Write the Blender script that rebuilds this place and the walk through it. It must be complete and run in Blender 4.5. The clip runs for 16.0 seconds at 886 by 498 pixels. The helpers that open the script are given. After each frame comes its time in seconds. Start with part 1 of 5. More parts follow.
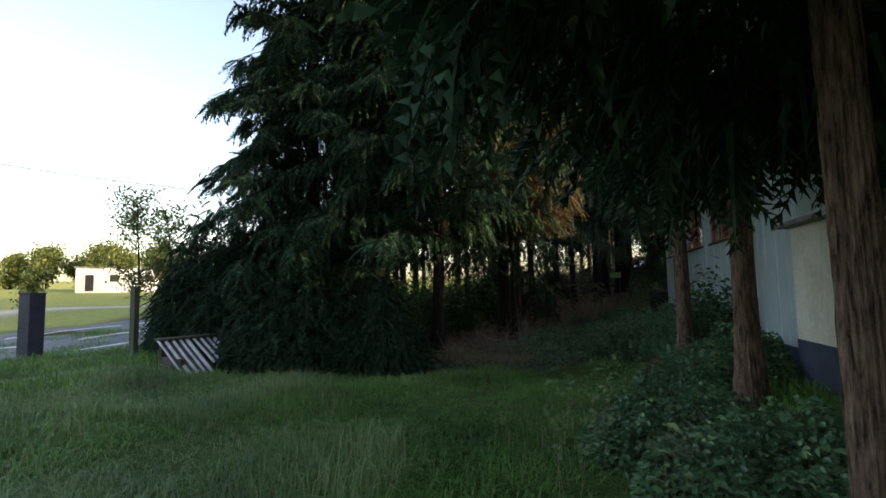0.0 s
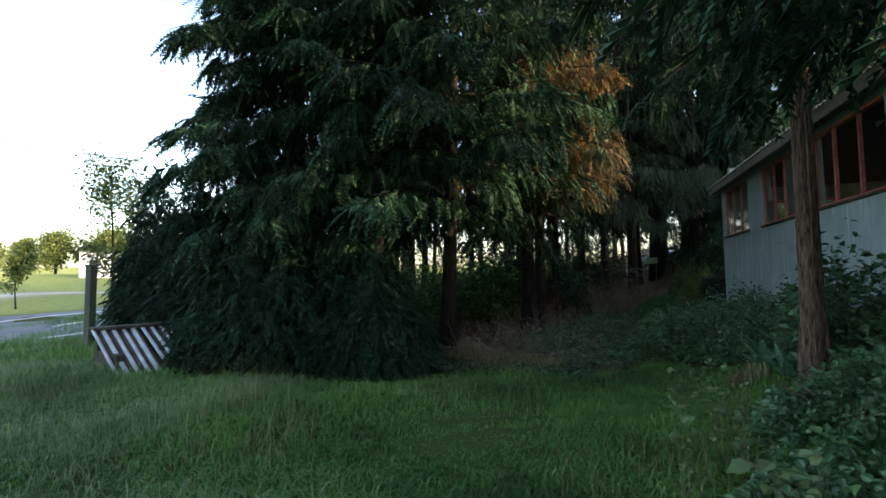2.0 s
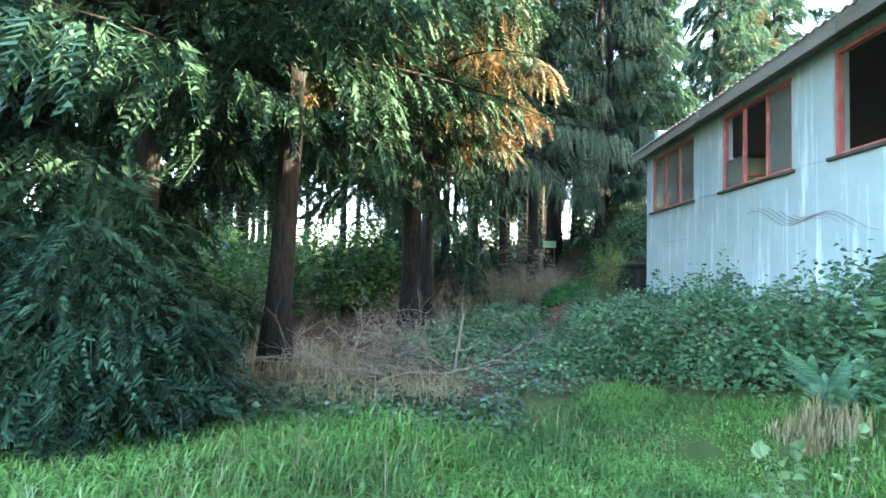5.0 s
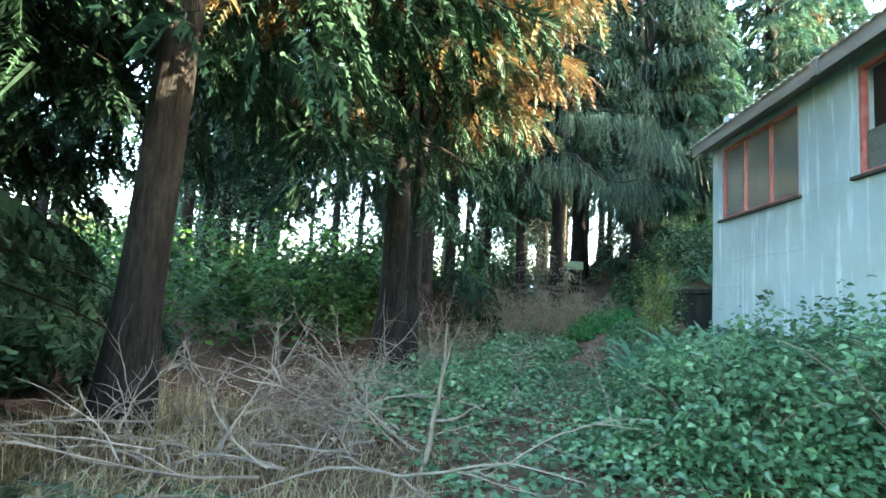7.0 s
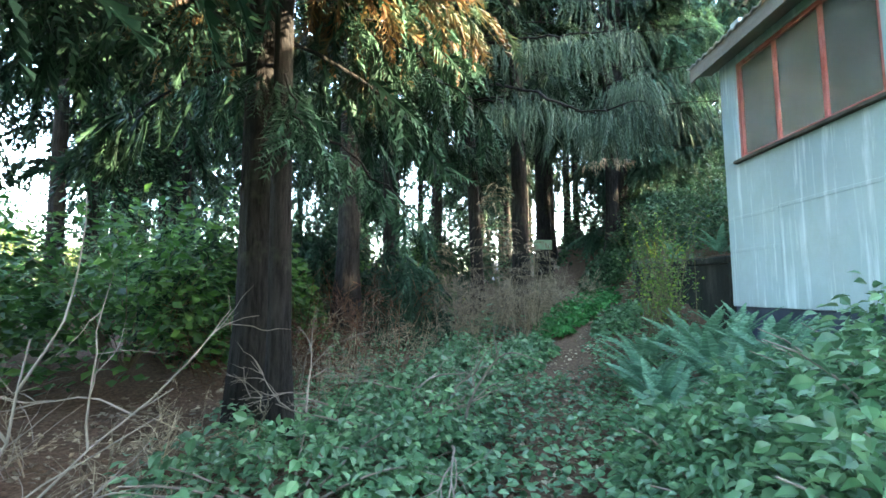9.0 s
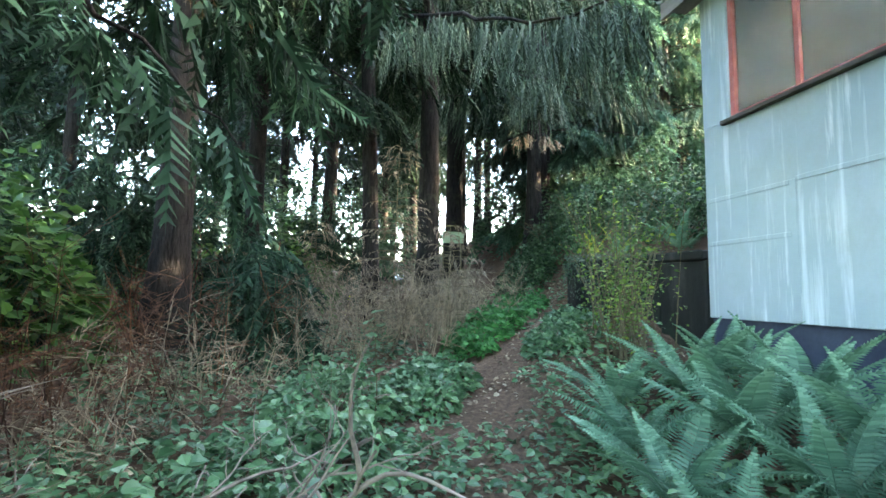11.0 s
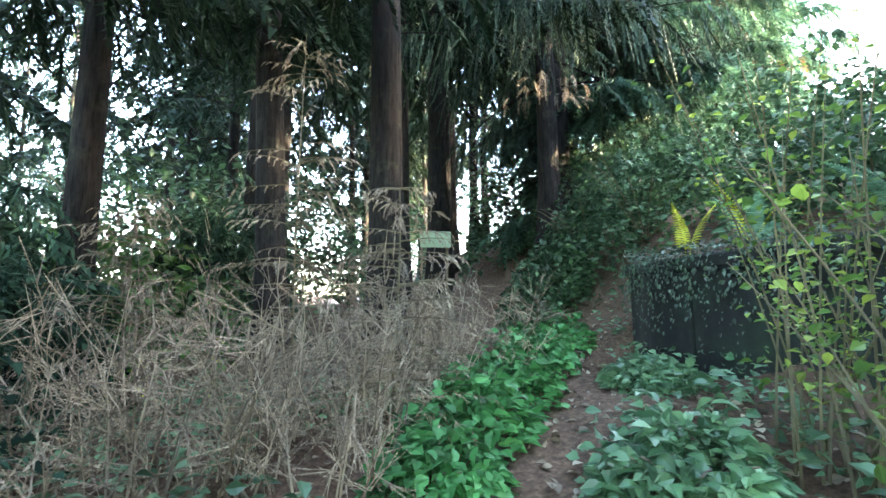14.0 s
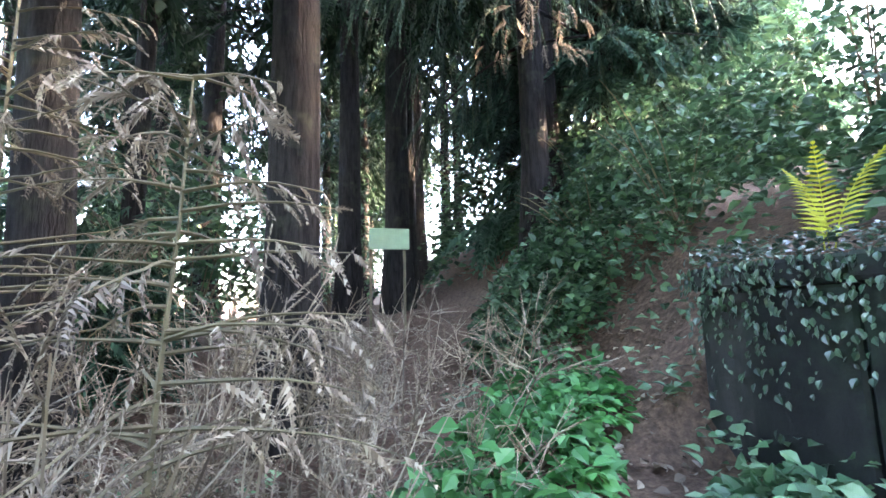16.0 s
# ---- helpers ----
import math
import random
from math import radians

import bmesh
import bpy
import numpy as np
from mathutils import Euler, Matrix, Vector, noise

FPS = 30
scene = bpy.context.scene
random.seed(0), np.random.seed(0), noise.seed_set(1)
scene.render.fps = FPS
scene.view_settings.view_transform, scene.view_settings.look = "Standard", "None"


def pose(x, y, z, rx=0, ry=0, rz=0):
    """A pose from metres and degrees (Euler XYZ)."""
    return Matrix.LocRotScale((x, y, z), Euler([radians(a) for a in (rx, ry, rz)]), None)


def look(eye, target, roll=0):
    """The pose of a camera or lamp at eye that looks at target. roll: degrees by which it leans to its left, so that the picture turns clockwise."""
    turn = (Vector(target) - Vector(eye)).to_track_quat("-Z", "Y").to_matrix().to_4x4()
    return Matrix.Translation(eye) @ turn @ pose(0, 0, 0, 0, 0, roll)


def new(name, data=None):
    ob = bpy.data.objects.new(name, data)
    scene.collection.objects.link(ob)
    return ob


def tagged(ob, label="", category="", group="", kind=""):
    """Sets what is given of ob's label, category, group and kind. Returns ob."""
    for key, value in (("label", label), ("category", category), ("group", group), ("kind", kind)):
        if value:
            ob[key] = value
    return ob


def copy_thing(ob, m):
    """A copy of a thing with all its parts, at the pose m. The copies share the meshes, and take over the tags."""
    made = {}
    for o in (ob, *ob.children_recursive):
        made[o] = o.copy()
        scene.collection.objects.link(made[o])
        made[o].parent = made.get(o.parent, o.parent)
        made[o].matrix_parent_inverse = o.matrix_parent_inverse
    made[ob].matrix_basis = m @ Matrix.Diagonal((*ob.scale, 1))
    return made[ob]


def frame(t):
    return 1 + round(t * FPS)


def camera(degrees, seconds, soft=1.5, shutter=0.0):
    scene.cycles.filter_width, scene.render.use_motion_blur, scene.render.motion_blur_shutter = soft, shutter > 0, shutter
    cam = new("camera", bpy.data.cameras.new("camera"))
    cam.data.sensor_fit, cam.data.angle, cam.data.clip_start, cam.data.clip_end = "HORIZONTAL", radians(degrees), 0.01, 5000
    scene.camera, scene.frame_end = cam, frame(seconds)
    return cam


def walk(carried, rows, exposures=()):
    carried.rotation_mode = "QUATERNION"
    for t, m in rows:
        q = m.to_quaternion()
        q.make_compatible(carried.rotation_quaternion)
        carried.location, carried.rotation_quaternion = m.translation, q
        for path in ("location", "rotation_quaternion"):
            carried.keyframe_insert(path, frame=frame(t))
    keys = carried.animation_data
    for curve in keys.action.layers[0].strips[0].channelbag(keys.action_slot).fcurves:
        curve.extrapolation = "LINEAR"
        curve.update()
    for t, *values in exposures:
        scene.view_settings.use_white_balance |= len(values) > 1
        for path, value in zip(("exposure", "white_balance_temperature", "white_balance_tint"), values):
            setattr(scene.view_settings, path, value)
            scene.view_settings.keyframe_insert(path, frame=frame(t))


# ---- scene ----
cam = camera(86.0, 16.0, 1.6)
PATH = [
    (0.0, pose(0.000, 0.000, 1.920, 94.81, 1.17, 15.86)),
    (0.5, pose(-0.123, 0.626, 1.849, 94.11, 1.57, 15.95)),
    (1.0, pose(-0.314, 1.210, 1.781, 93.66, 1.01, 17.66)),
    (1.5, pose(-0.499, 1.819, 1.744, 92.56, 1.41, 17.85)),
    (2.0, pose(-0.707, 2.433, 1.718, 93.65, 0.60, 17.27)),
    (2.5, pose(-0.917, 3.014, 1.737, 94.62, -0.12, 16.39)),
    (3.0, pose(-1.037, 3.708, 1.653, 93.57, 0.73, 14.37)),
    (3.5, pose(-1.108, 4.350, 1.624, 92.51, 0.36, 11.78)),
    (4.0, pose(-1.188, 5.023, 1.594, 92.85, 0.69, 9.07)),
    (4.5, pose(-1.194, 5.671, 1.521, 92.69, 0.42, 6.37)),
    (5.0, pose(-1.225, 6.289, 1.438, 92.32, -1.38, 3.12)),
    (7.5, pose(-0.905, 9.609, 1.223, 95.85, -3.72, 5.09)),
    (8.0, pose(-0.741, 10.295, 1.189, 95.43, -1.95, 3.94)),
    (10.5, pose(-0.619, 13.062, 1.249, 94.99, -0.86, -6.69)),
    (11.0, pose(-0.403, 13.643, 1.194, 95.20, -1.00, -10.52)),
    (11.5, pose(-0.248, 14.203, 1.176, 95.13, 0.19, -11.41)),
    (12.0, pose(-0.039, 14.735, 1.215, 95.35, 1.06, -12.03)),
    (12.5, pose(0.133, 15.244, 1.228, 95.34, 0.84, -11.85)),
    (13.0, pose(0.234, 15.724, 1.241, 95.72, 0.93, -10.73)),
    (13.5, pose(0.375, 16.206, 1.249, 96.52, 1.15, -10.91)),
    (14.0, pose(0.508, 16.679, 1.304, 97.40, 0.49, -10.27)),
    (14.5, pose(0.639, 17.178, 1.337, 97.96, 0.15, -8.90)),
    (15.0, pose(0.785, 17.595, 1.357, 98.15, 0.81, -8.44)),
    (15.5, pose(0.937, 17.951, 1.402, 97.80, 1.46, -9.98)),
    (16.0, pose(1.067, 18.318, 1.470, 98.17, 1.34, -12.90)),
]
# stops follow the clip's own camera, which opens up as it leaves the dark trees
EXPOSURES = [(0.0, 1.85, 7500, 18), (1.0, 1.9, 7300, 15), (2.0, 2.3, 6950, 13), (3.0, 3.2, 6650, 15), (3.5, 4.0, 6250, 18), (4.0, 4.75, 6100, 17), (5.0, 5.2, 6300, 11), (8.0, 5.35, 6300, 5), (10.5, 5.6, 6800, 13), (13.0, 6.0, 6650, 12), (15.0, 6.15, 6600, 20), (16.0, 6.35, 6500, 27)]
walk(cam, PATH, EXPOSURES)

# ---- world and sun ----
SUN_ELEV, SUN_AZ = 14.5, -7.0      # degrees; azimuth from +x towards +y
world = bpy.data.worlds.new("world")
scene.world = world
world.use_nodes = True
wn = world.node_tree.nodes
sky = wn.new("ShaderNodeTexSky")
sky.sky_type = "NISHITA"
sky.sun_disc = False
sky.sun_elevation = radians(SUN_ELEV)
sky.sun_rotation = radians(90 - SUN_AZ)
sky.dust_density = 2.0
wn["Background"].inputs["Strength"].default_value = 0.15
world.node_tree.links.new(sky.outputs["Color"], wn["Background"].inputs["Color"])
sun_data = bpy.data.lights.new("sun", "SUN")
sun_data.energy, sun_data.angle, sun_data.color = 2.2, radians(0.8), (1.0, 0.82, 0.58)
sun = new("sun", sun_data)
sun_dir = Vector((math.cos(radians(SUN_AZ)) * math.cos(radians(SUN_ELEV)), math.sin(radians(SUN_AZ)) * math.cos(radians(SUN_ELEV)), math.sin(radians(SUN_ELEV))))
sun.matrix_world = look(sun_dir * 60, (0, 0, 0))


# ---- materials ----
def nodes_of(name, rough=0.8, spec=0.3):
    m = bpy.data.materials.new(name)
    m.use_nodes = True
    nt = m.node_tree
    b = nt.nodes["Principled BSDF"]
    b.inputs["Roughness"].default_value = rough
    b.inputs["Specular IOR Level"].default_value = spec
    return m, nt, b


def ramp(nt, source, stops):
    r = nt.nodes.new("ShaderNodeValToRGB")
    els = r.color_ramp.elements
    while len(els) < len(stops):
        els.new(0.5)
    for e, (p, c) in zip(els, stops):
        e.position, e.color = p, (*c, 1)
    nt.links.new(source, r.inputs[0])
    return r.outputs[0]


def noise_of(nt, scale, detail=4, rough=0.6, coords="Object", stretch=(1, 1, 1)):
    tc = nt.nodes.new("ShaderNodeTexCoord")
    mp = nt.nodes.new("ShaderNodeMapping")
    mp.inputs["Scale"].default_value = stretch
    n = nt.nodes.new("ShaderNodeTexNoise")
    n.inputs["Scale"].default_value, n.inputs["Detail"].default_value, n.inputs["Roughness"].default_value = scale, detail, rough
    nt.links.new(tc.outputs[coords], mp.inputs[0])
    nt.links.new(mp.outputs[0], n.inputs["Vector"])
    return n.outputs["Fac"]


def mix(nt, fac, a, b, mode="MIX"):
    m = nt.nodes.new("ShaderNodeMix")
    m.data_type, m.blend_type = "RGBA", mode
    for socket, value in ((m.inputs[0], fac), (m.inputs[6], a), (m.inputs[7], b)):
        if isinstance(value, (int, float)):
            socket.default_value = value
        elif isinstance(value, tuple):
            socket.default_value = (*value, 1)
        else:
            nt.links.new(value, socket)
    return m.outputs[2]


def bump(nt, b, height, strength=0.4, distance=0.02):
    n = nt.nodes.new("ShaderNodeBump")
    n.inputs["Strength"].default_value, n.inputs["Distance"].default_value = strength, distance
    nt.links.new(height, n.inputs["Height"])
    nt.links.new(n.outputs[0], b.inputs["Normal"])


def leaf_mat(name, dark, mid, light, rough=0.55, glow=0.35, odd=None, odd_at=0.62, patch=0.5, spec=0.35):
    """Foliage: every leaf its own shade, patches over the plant, light passing through."""
    m, nt, b = nodes_of(name, rough, spec)
    geo = nt.nodes.new("ShaderNodeNewGeometry")
    col = ramp(nt, geo.outputs["Random Per Island"], [(0.0, dark), (0.55, mid), (1.0, light)])
    big = noise_of(nt, patch, 3, 0.6)
    shade = ramp(nt, big, [(0.32, (0.5, 0.55, 0.55)), (0.68, (1.2, 1.2, 1.05))])
    col = mix(nt, 1.0, col, shade, "MULTIPLY")
    if odd:
        where = ramp(nt, noise_of(nt, patch * 1.7, 5, 0.7), [(odd_at, (0, 0, 0)), (odd_at + 0.12, (1, 1, 1))])
        col = mix(nt, where, col, odd)
    nt.links.new(col, b.inputs["Base Color"])
    tr = nt.nodes.new("ShaderNodeBsdfTranslucent")
    nt.links.new(col, tr.inputs["Color"])
    ms = nt.nodes.new("ShaderNodeMixShader")
    ms.inputs[0].default_value = glow
    nt.links.new(b.outputs[0], ms.inputs[1])
    nt.links.new(tr.outputs[0], ms.inputs[2])
    nt.links.new(ms.outputs[0], nt.nodes["Material Output"].inputs["Surface"])
    return m


def bark_mat(name, dark, light, scale=26.0, stretch=(1, 1, 0.09), depth=0.03):
    m, nt, b = nodes_of(name, 0.9, 0.15)
    rid = noise_of(nt, scale, 6, 0.7, "Object", stretch)
    fine = noise_of(nt, scale * 6, 4, 0.7, "Object", (1, 1, 0.4))
    col = ramp(nt, rid, [(0.36, dark), (0.5, tuple((a + c) / 2 for a, c in zip(dark, light))), (0.66, light)])
    col = mix(nt, 0.45, col, ramp(nt, fine, [(0.3, (0.45, 0.45, 0.45)), (0.7, (1.2, 1.2, 1.2))]), "MULTIPLY")
    moss = ramp(nt, noise_of(nt, 1.7, 4, 0.7), [(0.56, (0, 0, 0)), (0.72, (0.5, 0.5, 0.5))])
    col = mix(nt, moss, col, (0.07, 0.085, 0.045))
    nt.links.new(col, b.inputs["Base Color"])
    bump(nt, b, rid, 0.9, depth)
    return m


def plain_mat(name, base, other, scale=6.0, rough=0.7, spec=0.3, strength=0.3, stretch=(1, 1, 1), metal=0.0):
    m, nt, b = nodes_of(name, rough, spec)
    b.inputs["Metallic"].default_value = metal
    n1 = noise_of(nt, scale, 6, 0.65, "Object", stretch)
    n2 = noise_of(nt, scale * 9, 3, 0.6)
    col = ramp(nt, n1, [(0.32, base), (0.68, other)])
    col = mix(nt, 0.4, col, ramp(nt, n2, [(0.3, (0.7, 0.7, 0.7)), (0.7, (1.15, 1.15, 1.15))]), "MULTIPLY")
    nt.links.new(col, b.inputs["Base Color"])
    bump(nt, b, n2, strength, 0.01)
    return m


M = {}
M["conifer"] = leaf_mat("conifer foliage", (0.011, 0.030, 0.019), (0.027, 0.064, 0.039), (0.068, 0.140, 0.085), 0.7, 0.12, spec=0.15)
# dying brown sprays; on the far conifer the brown paints warm sunlight
M["conifer_brown"] = leaf_mat("browning and sun-gold foliage", (0.05, 0.03, 0.016), (0.14, 0.075, 0.03), (0.25, 0.16, 0.06), 0.6, 0.25, (0.042, 0.08, 0.042), 0.47, 0.9)
# darker copy of the conifer green, with the closed canopy's shade in it
M["conifer_shaded"] = leaf_mat("conifer foliage darkened for shade", (0.008, 0.019, 0.012), (0.017, 0.037, 0.022), (0.040, 0.072, 0.042), 0.7, 0.10, (0.12, 0.085, 0.04), 0.68, spec=0.12)
M["hanging"] = leaf_mat("hanging foliage", (0.020, 0.036, 0.025), (0.042, 0.068, 0.046), (0.080, 0.115, 0.078), 0.7, 0.15, (0.09, 0.085, 0.05), 0.62, spec=0.12)
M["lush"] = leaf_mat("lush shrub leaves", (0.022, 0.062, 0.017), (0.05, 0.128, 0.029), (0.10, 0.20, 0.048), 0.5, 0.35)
# duller copy of lush, with shade put into the leaf colour
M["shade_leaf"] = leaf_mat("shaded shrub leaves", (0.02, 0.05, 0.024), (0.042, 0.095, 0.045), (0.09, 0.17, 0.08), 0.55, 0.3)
M["pale_conifer"] = leaf_mat("pale blue-green foliage", (0.025, 0.062, 0.042), (0.05, 0.11, 0.075), (0.10, 0.18, 0.125), 0.65, 0.2, (0.14, 0.11, 0.05), 0.7, spec=0.15)
M["grass_pale"] = leaf_mat("pale seeding grass", (0.12, 0.21, 0.09), (0.2, 0.29, 0.14), (0.31, 0.38, 0.21), 0.55, 0.35, None, 0.6, 0.7)
M["evergreen"] = leaf_mat("dark evergreen foliage", (0.009, 0.025, 0.016), (0.021, 0.052, 0.034), (0.055, 0.112, 0.072), 0.7, 0.1, spec=0.12)
M["broad"] = leaf_mat("broad far leaves", (0.07, 0.11, 0.035), (0.14, 0.18, 0.055), (0.24, 0.27, 0.10), 0.6, 0.35)
M["bramble"] = leaf_mat("bramble leaves", (0.045, 0.115, 0.056), (0.095, 0.205, 0.100), (0.18, 0.31, 0.165), 0.4, 0.3, (0.14, 0.16, 0.06), 0.7, 1.2, 0.5)
M["nettle"] = leaf_mat("fresh green leaves", (0.03, 0.11, 0.035), (0.05, 0.20, 0.06), (0.10, 0.29, 0.10), 0.5, 0.35, None, 0.6, 1.5)
M["fern"] = leaf_mat("fern fronds", (0.08, 0.18, 0.115), (0.13, 0.27, 0.175), (0.22, 0.38, 0.26), 0.5, 0.3, None, 0.6, 1.0)
M["fern_yellow"] = leaf_mat("yellow fern", (0.35, 0.33, 0.03), (0.5, 0.5, 0.04), (0.62, 0.6, 0.08), 0.5, 0.45)
M["yellow_leaf"] = leaf_mat("yellow-green leaves", (0.06, 0.13, 0.03), (0.14, 0.25, 0.05), (0.32, 0.40, 0.07), 0.45, 0.45, (0.42, 0.36, 0.06), 0.66, 1.6)
M["ivy"] = leaf_mat("ivy leaves", (0.010, 0.032, 0.016), (0.022, 0.062, 0.03), (0.075, 0.135, 0.078), 0.35, 0.12, None, 0.6, 2.0, 0.6)
M["grass"] = leaf_mat("grass blades", (0.07, 0.17, 0.04), (0.12, 0.27, 0.065), (0.21, 0.34, 0.11), 0.5, 0.35, (0.24, 0.27, 0.11), 0.62, 0.8)
M["dry_grass"] = leaf_mat("dry grass", (0.19, 0.15, 0.08), (0.30, 0.25, 0.15), (0.42, 0.37, 0.24), 0.7, 0.3)
M["dead_leaf"] = leaf_mat("dead twigs and leaves", (0.12, 0.09, 0.065), (0.25, 0.195, 0.145), (0.43, 0.36, 0.28), 0.8, 0.25, None, 0.6, 1.5)
M["rust"] = leaf_mat("rust-brown dead sprays", (0.045, 0.022, 0.015), (0.11, 0.052, 0.032), (0.22, 0.115, 0.062), 0.8, 0.2, None, 0.6, 1.5)
M["bark"] = bark_mat("red-brown furrowed bark", (0.022, 0.013, 0.010), (0.30, 0.20, 0.15), 34.0, (1, 1, 0.16), 0.05)
# bark taken down to near-black, so the wood's shade is in its colour
M["bark_darkened"] = bark_mat("bark darkened for the shade of the wood", (0.006, 0.0055, 0.005), (0.028, 0.025, 0.022), 30.0, (1, 1, 0.14), 0.04)
M["twig"] = plain_mat("bare grey twigs", (0.12, 0.10, 0.08), (0.27, 0.23, 0.19), 5.0, 0.85, 0.2)
M["stem"] = plain_mat("green-brown stems", (0.06, 0.055, 0.03), (0.14, 0.12, 0.06), 6.0, 0.7)
M["road"] = plain_mat("worn asphalt", (0.13, 0.14, 0.155), (0.19, 0.20, 0.215), 0.6, 0.85)
M["line"] = plain_mat("white road paint", (0.62, 0.62, 0.60), (0.78, 0.78, 0.76), 2.0, 0.7)
M["post"] = plain_mat("dark blue-grey paint", (0.022, 0.026, 0.05), (0.04, 0.046, 0.075), 2.5, 0.6)
M["post_wood"] = plain_mat("weathered green wood", (0.06, 0.075, 0.06), (0.11, 0.12, 0.09), 3, 0.85, stretch=(1, 1, 0.2))
M["sheet"] = plain_mat("weathered fibre cement", (0.30, 0.33, 0.36), (0.62, 0.66, 0.70), 4.0, 0.8, 0.25, 0.4)
M["sheet_dirt"] = plain_mat("dirty timber edge", (0.035, 0.03, 0.025), (0.10, 0.09, 0.075), 4.0, 0.9)
M["roof"] = plain_mat("grey roofing sheet", (0.16, 0.17, 0.17), (0.27, 0.28, 0.27), 2.0, 0.85)
M["fascia"] = plain_mat("weathered fascia board", (0.13, 0.115, 0.10), (0.25, 0.23, 0.205), 3.0, 0.85, stretch=(1, 0.2, 1))
M["red_frame"] = plain_mat("flaking red window paint", (0.34, 0.075, 0.065), (0.46, 0.18, 0.16), 8.0, 0.6)
# kept low so that the room's shade sits in the wall colour
M["inside"] = plain_mat("inside wall darkened for the unlit room", (0.05, 0.05, 0.048), (0.10, 0.10, 0.092), 1.5, 0.9)
M["plinth"] = plain_mat("dark blue plinth paint", (0.035, 0.045, 0.075), (0.06, 0.075, 0.11), 2.5, 0.75)
M["shed_wall"] = plain_mat("stained off-white render", (0.50, 0.48, 0.40), (0.68, 0.66, 0.58), 1.6, 0.85, 0.2, 0.35)
M["white_wall"] = plain_mat("white painted wall", (0.70, 0.70, 0.68), (0.8, 0.8, 0.78), 0.4, 0.8)
M["red_sign"] = plain_mat("orange-red paint", (0.55, 0.12, 0.05), (0.65, 0.18, 0.08), 0.6, 0.6)
M["brick"] = plain_mat("red brick", (0.30, 0.12, 0.08), (0.42, 0.2, 0.13), 2.5, 0.85)
# colour of sunlit green seen between the far trees
M["pale"] = plain_mat("pale green of a sunlit patch", (0.20, 0.30, 0.17), (0.28, 0.38, 0.23), 1.0, 0.7)
# near-black that paints unlit depth on openings and the ceiling board
M["dark"] = plain_mat("near-black for unlit openings and ceiling", (0.015, 0.017, 0.02), (0.03, 0.033, 0.038), 2.0, 0.6)
M["black"] = plain_mat("black cable sheath", (0.012, 0.012, 0.014), (0.02, 0.02, 0.022), 9.0, 0.5)


def wall_paint():
    """Pale blue paint over cement sheet, with lime runs, patched stains and damp."""
    m, nt, b = nodes_of("pale blue painted cement sheet", 0.7, 0.3)
    col = ramp(nt, noise_of(nt, 0.9, 5, 0.65), [(0.3, (0.28, 0.365, 0.395)), (0.7, (0.375, 0.46, 0.49))])
    runs = ramp(nt, noise_of(nt, 2.6, 5, 0.6, "Object", (1, 3.4, 0.22)), [(0.54, (0, 0, 0)), (0.70, (0.8, 0.8, 0.8))])
    col = mix(nt, runs, col, (0.62, 0.71, 0.73))
    drips = ramp(nt, noise_of(nt, 5.0, 5, 0.65, "Object", (1, 1.6, 0.14)), [(0.60, (0, 0, 0)), (0.74, (0.7, 0.7, 0.7))])
    col = mix(nt, drips, col, (0.78, 0.84, 0.84))
    dirt = ramp(nt, noise_of(nt, 1.6, 6, 0.75, "Object", (1, 1, 0.6)), [(0.48, (0, 0, 0)), (0.7, (0.7, 0.7, 0.7))])
    col = mix(nt, dirt, col, (0.29, 0.35, 0.34))
    nt.links.new(col, b.inputs["Base Color"])
    bump(nt, b, noise_of(nt, 40, 4, 0.7), 0.25, 0.005)
    return m


M["wall"] = wall_paint()


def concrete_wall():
    m, nt, b = nodes_of("mossy concrete darkened for shade", 0.9, 0.2)
    # greys far below bare concrete: the face's shade is put into them
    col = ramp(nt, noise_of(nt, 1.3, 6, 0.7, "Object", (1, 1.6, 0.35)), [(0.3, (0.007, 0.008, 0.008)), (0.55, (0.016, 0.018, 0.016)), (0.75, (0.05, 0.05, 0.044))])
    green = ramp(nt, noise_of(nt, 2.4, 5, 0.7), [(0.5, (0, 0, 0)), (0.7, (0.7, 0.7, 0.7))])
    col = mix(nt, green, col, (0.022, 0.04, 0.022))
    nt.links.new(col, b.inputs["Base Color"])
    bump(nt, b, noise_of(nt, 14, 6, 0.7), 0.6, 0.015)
    return m


M["concrete"] = concrete_wall()


def glass_mat():
    m, nt, b = nodes_of("dusty window glass", 0.04, 0.5)
    g = nt.nodes.new("ShaderNodeBsdfGlossy")
    g.inputs["Roughness"].default_value = 0.03
    tr = nt.nodes.new("ShaderNodeBsdfTransparent")
    tr.inputs["Color"].default_value = (0.86, 0.9, 0.9, 1)
    fr = nt.nodes.new("ShaderNodeFresnel")
    fr.inputs["IOR"].default_value = 1.6
    ms = nt.nodes.new("ShaderNodeMixShader")
    nt.links.new(fr.outputs[0], ms.inputs[0])
    nt.links.new(tr.outputs[0], ms.inputs[1])
    nt.links.new(g.outputs[0], ms.inputs[2])
    dust = nt.nodes.new("ShaderNodeBsdfDiffuse")
    dust.inputs["Color"].default_value = (0.5, 0.52, 0.48, 1)
    film = nt.nodes.new("ShaderNodeMixShader")
    nt.links.new(ramp(nt, noise_of(nt, 2.5, 5, 0.7), [(0.3, (0.03, 0.03, 0.03)), (0.75, (0.15, 0.15, 0.15))]), film.inputs[0])
    nt.links.new(ms.outputs[0], film.inputs[1])
    nt.links.new(dust.outputs[0], film.inputs[2])
    nt.links.new(film.outputs[0], nt.nodes["Material Output"].inputs["Surface"])
    return m


